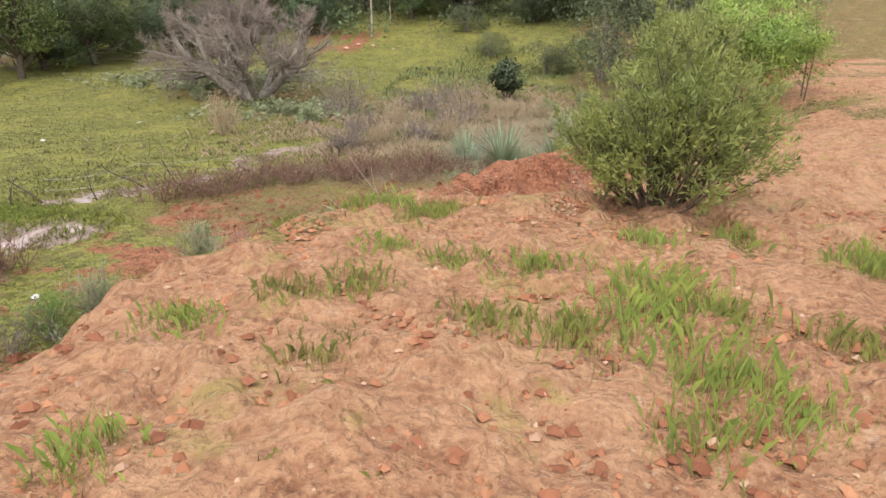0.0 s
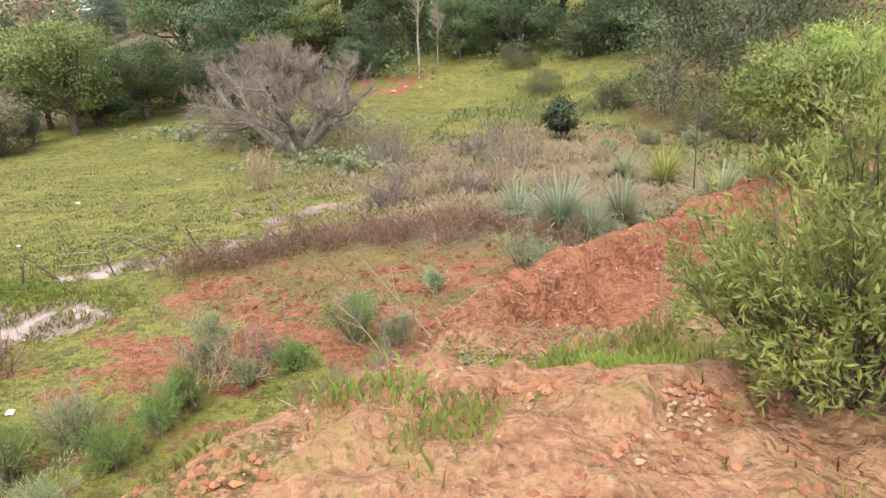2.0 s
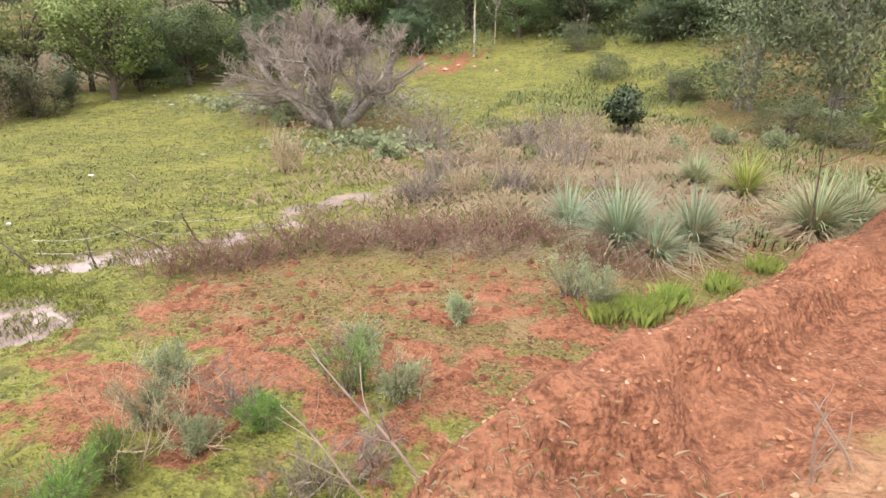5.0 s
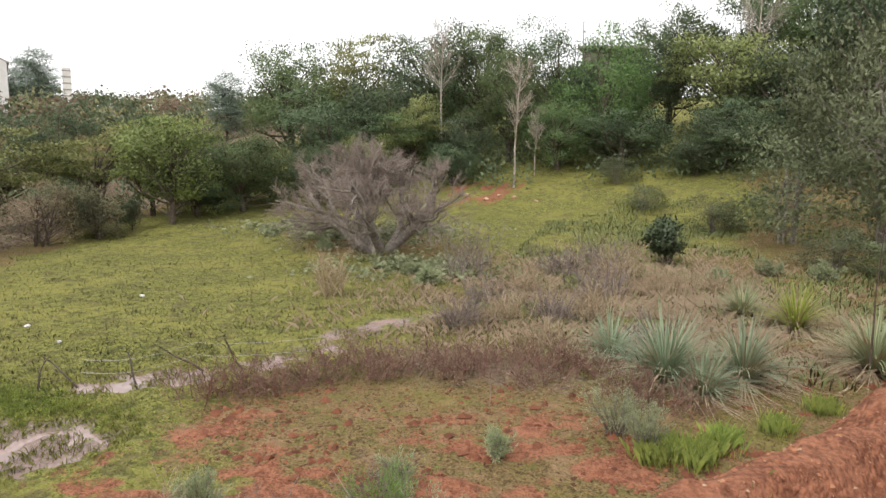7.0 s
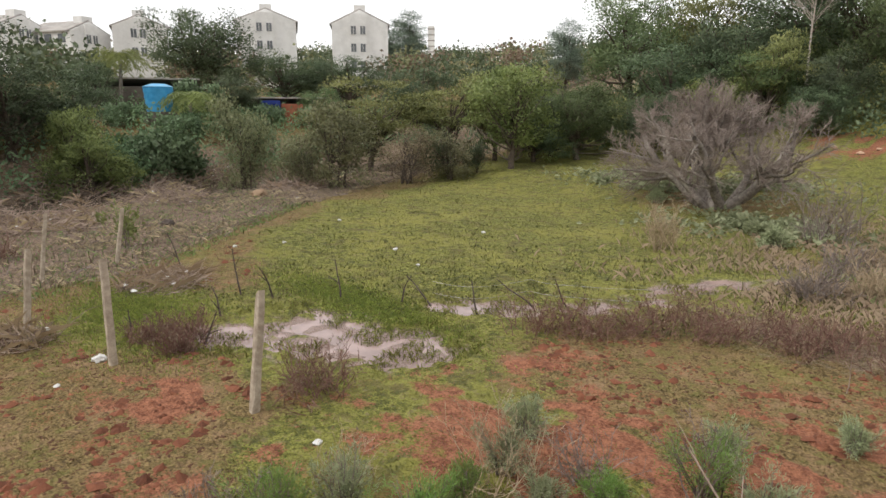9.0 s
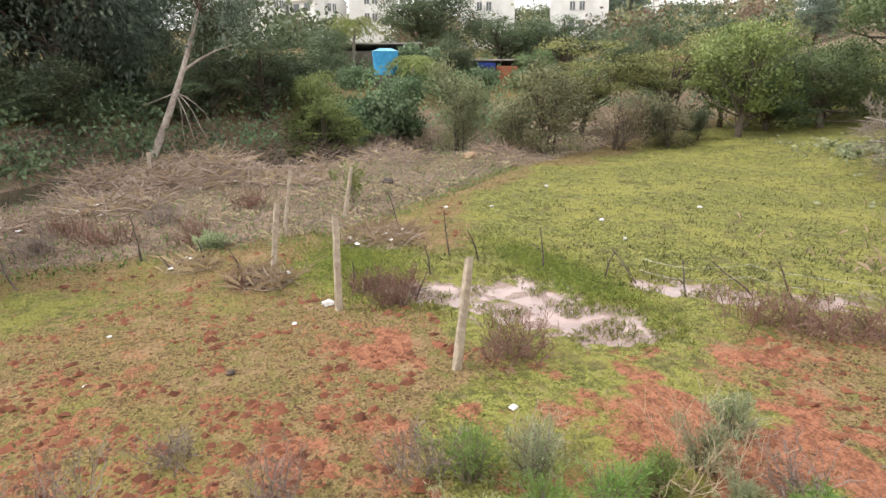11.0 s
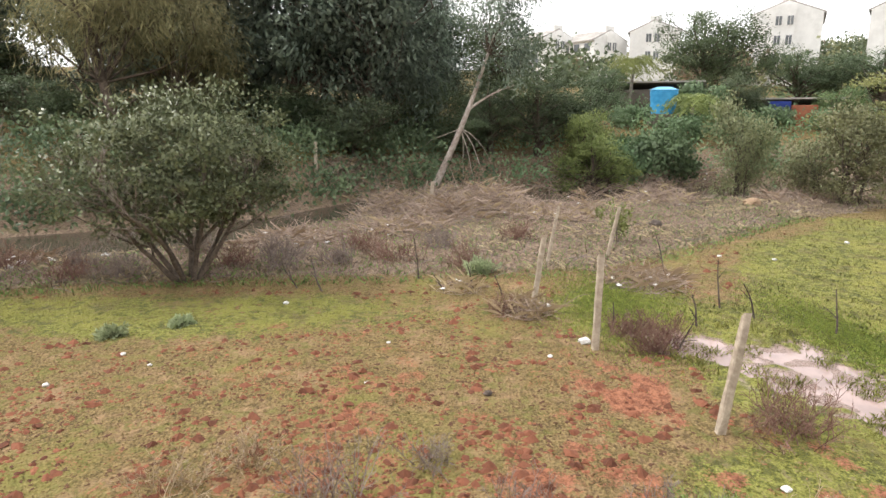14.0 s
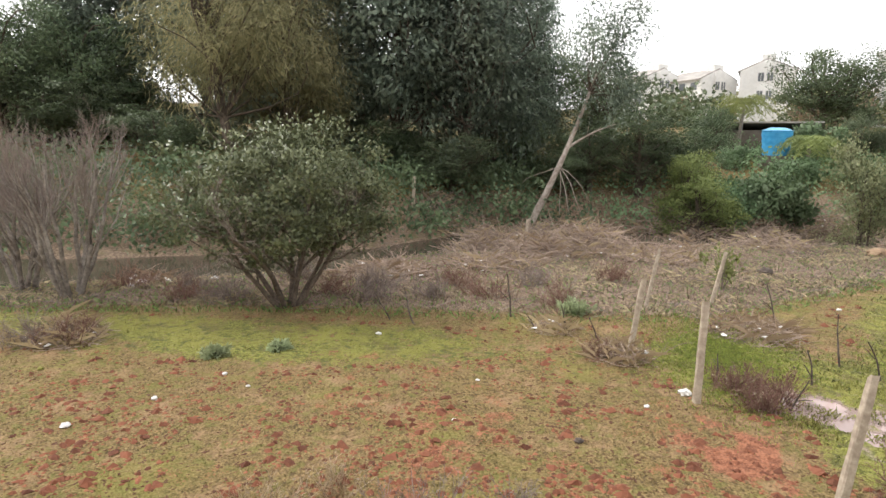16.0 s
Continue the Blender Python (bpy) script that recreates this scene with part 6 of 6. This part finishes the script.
LITTER = [(-6.4, 9.45, 0.06), (-11.1, 8.15, 0.12), (-10.4, 7.4, 0.05), (-14.6, 17.0, 0.08), (-14.8, 20.9, 0.08), (-19.9, 18.5, 0.08), (-26.5, 20.5, 0.1), (-17.6, 15.0, 0.07), (-12.7, 16.3, 0.06), (-18.0, 13.6, 0.07), (-13.6, 2.0, 0.07), (-9.3, -0.8, 0.06), (-8.1, -1.5, 0.08), (-10.6, -0.2, 0.05), (-18.4, -6.1, 0.18), (-18.0, -6.8, 0.16), (-16.9, -6.4, 0.12), (-18.9, -4.8, 0.16), (-11.1, 4.5, 0.04), (-21.0, -0.7, 0.12), (-9.3, 4.3, 0.04), (-10.1, 0.5, 0.04), (-35.0, 8.2, 0.16), (-33.5, 10.5, 0.15), (-29.0, 6.0, 0.14), (-27.8, 9.8, 0.2)]
for n, (x, y, s) in enumerate(LITTER):
    litter(x, y, s, "crumpled dirty white plastic scrap on the ground", 600 + n)
litter(-10.2, -3.7, 0.06, "small yellow plastic scrap in the grass", 640, "grass")
litter(-8.9, 6.2, 0.07, "dark lump of rubbish on the grass", 641, "snag")
litter(-22.8, 13.3, 0.25, "dark rusty drum half buried in debris", 642, "snag")
litter(-28.1, 19.3, 0.4, "tan boulder at the edge of the meadow", 643, "tan_rock")
for n, (x, y, s) in enumerate([(-11.3, 47.5, 0.2), (-10.6, 48.3, 0.16), (-9.5, 48.0, 0.15), (-13.0, 48.6, 0.2), (-7.8, 47.0, 0.14)]):
    ob = litter(x, y, s, "pale rough boulder on the slope below the wood", 650 + n, "pebble")
    ob.name = "boulder"
    tagged(ob, category="boulder", group="boulders on the slope")


# ---- beyond the stream: tank, shed, palms, apartment blocks ----
def water_tank(x, y, z):
    ob = thing("water_tank", x, y, z, "light blue ribbed plastic water tank on a brick stand", "water tank")
    k, sides = 13, 28
    v = []
    for i in range(k):
        u = i / (k - 1)
        r = 0.86 + 0.17 * u + (0.03 if i % 3 == 1 else 0)
        v += [(r * math.cos(2 * math.pi * j / sides), r * math.sin(2 * math.pi * j / sides), 1.75 * u) for j in range(sides)]
    f = [(i * sides + j, i * sides + (j + 1) % sides, (i + 1) * sides + (j + 1) % sides, (i + 1) * sides + j) for i in range(k - 1) for j in range(sides)]
    piece("body", (np.array(v), np.array(f)), "tank", ob, "", True)
    bm = bmesh.new()
    bmesh.ops.create_cone(bm, cap_ends=True, segments=28, radius1=1.08, radius2=0.5, depth=0.22, matrix=Matrix.Translation((0, 0, 1.86)))
    part("lid", bm, "tank_rim", ob, "paler blue lid")
    bm = bmesh.new()
    box(bm, -1.1, 1.1, -1.1, 1.1, -(z - level(x, y)) - 0.3, 0.0)
    part("stand", bm, "shed", ob)


water_tank(-49.25, 22.2, 3.85)


def shed(x, y, yaw, w, d, h, label, roof_h=0.5):
    z = level(x, y)
    ob = thing("shed", x, y, z, label, "shed")
    ob.rotation_euler = (0, 0, radians(yaw))
    bm = bmesh.new()
    box(bm, -w / 2, w / 2, -d / 2, d / 2, -1.0, h)
    part("wall", bm, "shed", ob)
    bm = bmesh.new()
    box(bm, -w / 2 - 0.4, w / 2 + 0.4, -d / 2 - 0.5, d / 2 + 0.4, h + 0.003, h + 0.12)
    for vert in bm.verts:
        vert.co.z += roof_h * (0.5 + vert.co.y / d)
    part("roof", bm, "roof", ob, "low sloping fibre-cement roof")
    bm = bmesh.new()
    box(bm, -w * 0.3, -w * 0.3 + 0.9, -d / 2 - 0.03, -d / 2 + 0.02, 0.0, 2.0)
    part("door", bm, "snag", ob)
    return ob


shed(-56.5, 24.0, -112, 7.0, 5.0, 1.7, "long grey shed with a low roof behind the tank")
shed(-56.0, 36.5, -118, 7.0, 4.0, 1.2, "low grey shed among the trees")
shed(-46.5, -27.0, -60, 5.0, 4.0, 2.8, "small pale-roofed shed among the trees")


for n, (x, y, h, r, kind) in enumerate([(-52.3, 26.2, 3.4, 2.2, "bank_weed"), (-52.5, 18.6, 4.4, 2.4, "broadleaf_dark"), (-53.0, 29.6, 4.6, 2.4, "broadleaf_dark"), (-52.0, 37.5, 4.2, 2.6, "broadleaf_mid"), (-50.5, 31.5, 1.8, 1.8, "bank_weed"), (-50.8, 36.0, 2.2, 1.9, "bank_weed"), (-48.0, 19.4, 1.5, 1.5, "bank_weed"), (-47.0, 26.5, 1.8, 1.8, "bank_weed"), (-44.5, 21.9, 1.5, 1.6, "bank_weed"), (-43.5, 26.0, 2.6, 2.2, "bank_weed")]):
    plant_tree(kind, x, y, h, r, n + 3)


def crate(name, x, y, z, w, d, h, mat, label, category):
    ob = thing(name, x, y, z, label, category)
    bm = bmesh.new()
    box(bm, -w / 2, w / 2, -d / 2, d / 2, -0.8, h)
    bmesh.ops.bevel(bm, geom=bm.edges[:], offset=0.05, segments=2, affect="EDGES")
    part("body", bm, mat, ob)
    bm = bmesh.new()
    for i in range(4):
        box(bm, -w / 2 - 0.02, w / 2 + 0.02, -d / 2 - 0.02, d / 2 + 0.02, h * (0.2 * i + 0.1), h * (0.2 * i + 0.13))
    part("strapping", bm, mat, ob)
    ob.rotation_euler = (0, 0, radians(-115))


crate("blue_container", -53.3, 33.1, 3.8, 1.6, 1.2, 1.0, "blue", "dark blue tarpaulin-covered container by the shed", "container")
crate("brick_stack", -52.7, 34.8, 3.6, 1.9, 1.0, 0.9, "brick", "stack of red bricks beside the blue container", "bricks")


def palm(x, y, h, seed, label):
    rng = np.random.default_rng(seed)
    ob = thing("palm", x, y, level(x, y), label, "palm", "small palms")
    stem = lines(rng, np.array([[0, 0, -0.2]]), np.array([[0.05, 0, 1.0]]), np.array([h]), 8, 0.03)
    piece("trunk", tubes(stem, np.linspace(0.16, 0.1, 8)[None], 8), "bark_grey", ob, "", True)
    n = 22
    a = np.arange(n) * 2.4
    rise = rng.uniform(-0.2, 1.2, n)
    p = lines(rng, np.repeat(stem[:, -1], n, 0), np.stack([np.cos(a), np.sin(a), rise], 1), np.full(n, 2.3), 12, 0.03, -0.16)
    spot = np.repeat(p[:, 1:].reshape(-1, 3), 6, 0)
    t = np.repeat(unit(np.gradient(p, axis=1))[:, 1:].reshape(-1, 3), 6, 0)
    side = unit(np.cross(t, [0, 0, 1.0])) * np.tile([1, -1], len(spot) // 2)[:, None]
    piece("frond_crown", leaves(rng, spot + rng.normal(0, 0.06, spot.shape), side + 0.5 * t + [0, 0, -0.45], 0.55, 0.06), "broadleaf_light", ob)


palm(-53.9, 20.9, 4.4, 1, "palm with drooping fronds behind the bank")
palm(-47.8, 23.8, 2.4, 2, "low yellow-green palm beside the blue tank")


def apartment(x, y, yaw, w, d, eave, peak, label, gaps=(0.33, 0.62)):
    """A pale rendered block, its gable end divided by a recessed stair bay with small windows."""
    z = level(x, y)
    ob = thing("apartment_block", x, y, z, label, "building", "pale apartment blocks")
    ob.rotation_euler = (0, 0, radians(yaw))
    e, k = eave - z, peak - z
    bm = bmesh.new()
    prof = [(-w / 2, -2.0), (w / 2, -2.0), (w / 2, e), (0, k), (-w / 2, e)]
    front = [bm.verts.new((a, -d / 2, b)) for a, b in prof]
    back = [bm.verts.new((a, d / 2, b)) for a, b in prof]
    bm.faces.new(front)
    bm.faces.new(back[::-1])
    for i in range(5):
        j = (i + 1) % 5
        bm.faces.new((front[j], front[i], back[i], back[j]))
    part("wall", bm, "wall", ob)
    bm = bmesh.new()
    for sgn in (-1, 1):
        a = [bm.verts.new(c) for c in ((0, -d / 2 + 0.25, k + 0.03), (0, d / 2 + 0.2, k + 0.03), (sgn * (w / 2 + 0.35), d / 2 + 0.2, e - 0.1), (sgn * (w / 2 + 0.35), -d / 2 + 0.25, e - 0.1))]
        b = [bm.verts.new(v.co + Vector((0, 0, 0.2))) for v in a]
        bm.faces.new(b)
        for i in range(4):
            bm.faces.new((a[i], a[(i + 1) % 4], b[(i + 1) % 4], b[i]))
    part("roof", bm, "roof", ob)
    bm = bmesh.new()
    box(bm, w * (gaps[0] - 0.5), w * (gaps[1] - 0.5), -d / 2 - 0.35, -d / 2 - 0.004, -2.0, e + (k - e) * 0.72)
    part("stair_bay", bm, "wall", ob)
    bm = bmesh.new()
    box(bm, -0.9, 0.9, -d / 2 + 0.4, -d / 2 + 2.2, k - 0.7, k + 0.75)
    part("roof_box", bm, "wall", ob)
    for floor_n in range(5):
        zz = e - 1.6 - 2.7 * floor_n
        if zz < 0.5:
            break
        for col in (gaps[0] + 0.055, gaps[1] - 0.07):
            bm = bmesh.new()
            xx = w * (col - 0.5)
            box(bm, xx - 0.42, xx + 0.42, -d / 2 - 0.42, -d / 2 - 0.3, zz, zz + 1.25)
            win = part("window", bm, "glass_dark", ob)
            bm = bmesh.new()
            for dx in (-0.46, -0.03, 0.4):
                box(bm, xx + dx, xx + dx + 0.06, -d / 2 - 0.46, -d / 2 - 0.36, zz - 0.05, zz + 1.3)
            part("frame", bm, "wall", win)
        for sgn in (-1, 1):
            for i in range(3):
                bm = bmesh.new()
                yy = -d / 2 + d * (0.2 + 0.3 * i)
                box(bm, sgn * w / 2 - 0.05, sgn * w / 2 + 0.05, yy - 0.7, yy + 0.7, zz, zz + 1.2)
                part("window", bm, "glass_dark", ob)


apartment(-104.5, 59.5, 61, 9.2, 16, 17.6, 19.4, "white apartment block seen on its gable end")
apartment(-96.0, 72.5, 55, 9.0, 16, 17.4, 19.6, "white apartment block with a central window bay")
apartment(-113.0, 41.5, 72, 7.6, 14, 16.1, 17.8, "white apartment block with a column of stair windows")
apartment(-113.5, 31.2, 118, 7.0, 9, 15.0, 16.6, "white apartment block with a stepped grey roof")
apartment(-117.5, 23.4, 118, 7.0, 9, 15.6, 17.2, "long white apartment block with a stepped grey roof")


def tower(x, y, base, top, w, label):
    ob = thing("tower_block", x, y, base, label, "building")
    bm = bmesh.new()
    box(bm, -w / 2, w / 2, -w / 2, w / 2, -10, top - base)
    part("wall", bm, "wall", ob)
    for n in range(5):
        bm = bmesh.new()
        zz = (top - base) * (0.94 - 0.16 * n)
        box(bm, -w / 2 - 0.05, w / 2 + 0.05, -w / 2 - 0.05, w / 2 + 0.05, zz - 0.4, zz)
        part("window_band", bm, "roof", ob)
    ob.rotation_euler = (0, 0, radians(45))


tower(-166.4, 149.6, level(-166.4, 149.6), 30.5, 2.1, "distant pale tower block on the skyline")


def hill_house(x, y, top):
    z = level(x, y)
    ob = thing("house", x, y, z, "grey-roofed house half hidden above the wood", "house")
    bm = bmesh.new()
    box(bm, -3.5, 3.5, -3, 3, -1, top - z - 1.2)
    part("wall", bm, "shed", ob)
    bm = bmesh.new()
    box(bm, -4, 4, -3.5, 3.5, top - z - 1.197, top - z - 0.9)
    for v in bm.verts:
        v.co.z += 0.9 * (1 - abs(v.co.x + 1.0) / 5.0)
    part("roof", bm, "roof", ob)
    bm = bmesh.new()
    box(bm, -4.3, -4.2, 3.0, 3.1, -1, top - z + 3.6)
    part("mast", bm, "snag", ob, "thin dark mast")


hill_house(-6.7, 88.5, 18.6)
for fx, fy, fh, fr in ((-124.6, 106.0, 13.0, 5.0), (-129.0, 103.0, 9.0, 4.0), (-58.0, 80.9, 9.0, 3.2), (-60.5, 79.0, 7.0, 2.5)):
    plant_tree("eucalypt", fx, fy, fh, fr, 1)
for fx, fy, fh, fr in ((-34.0, -25.6, 10.5, 4.6), (-36.4, -22.6, 9.5, 4.2)):
    plant_tree("broadleaf_dark", fx, fy, fh, fr, 2)
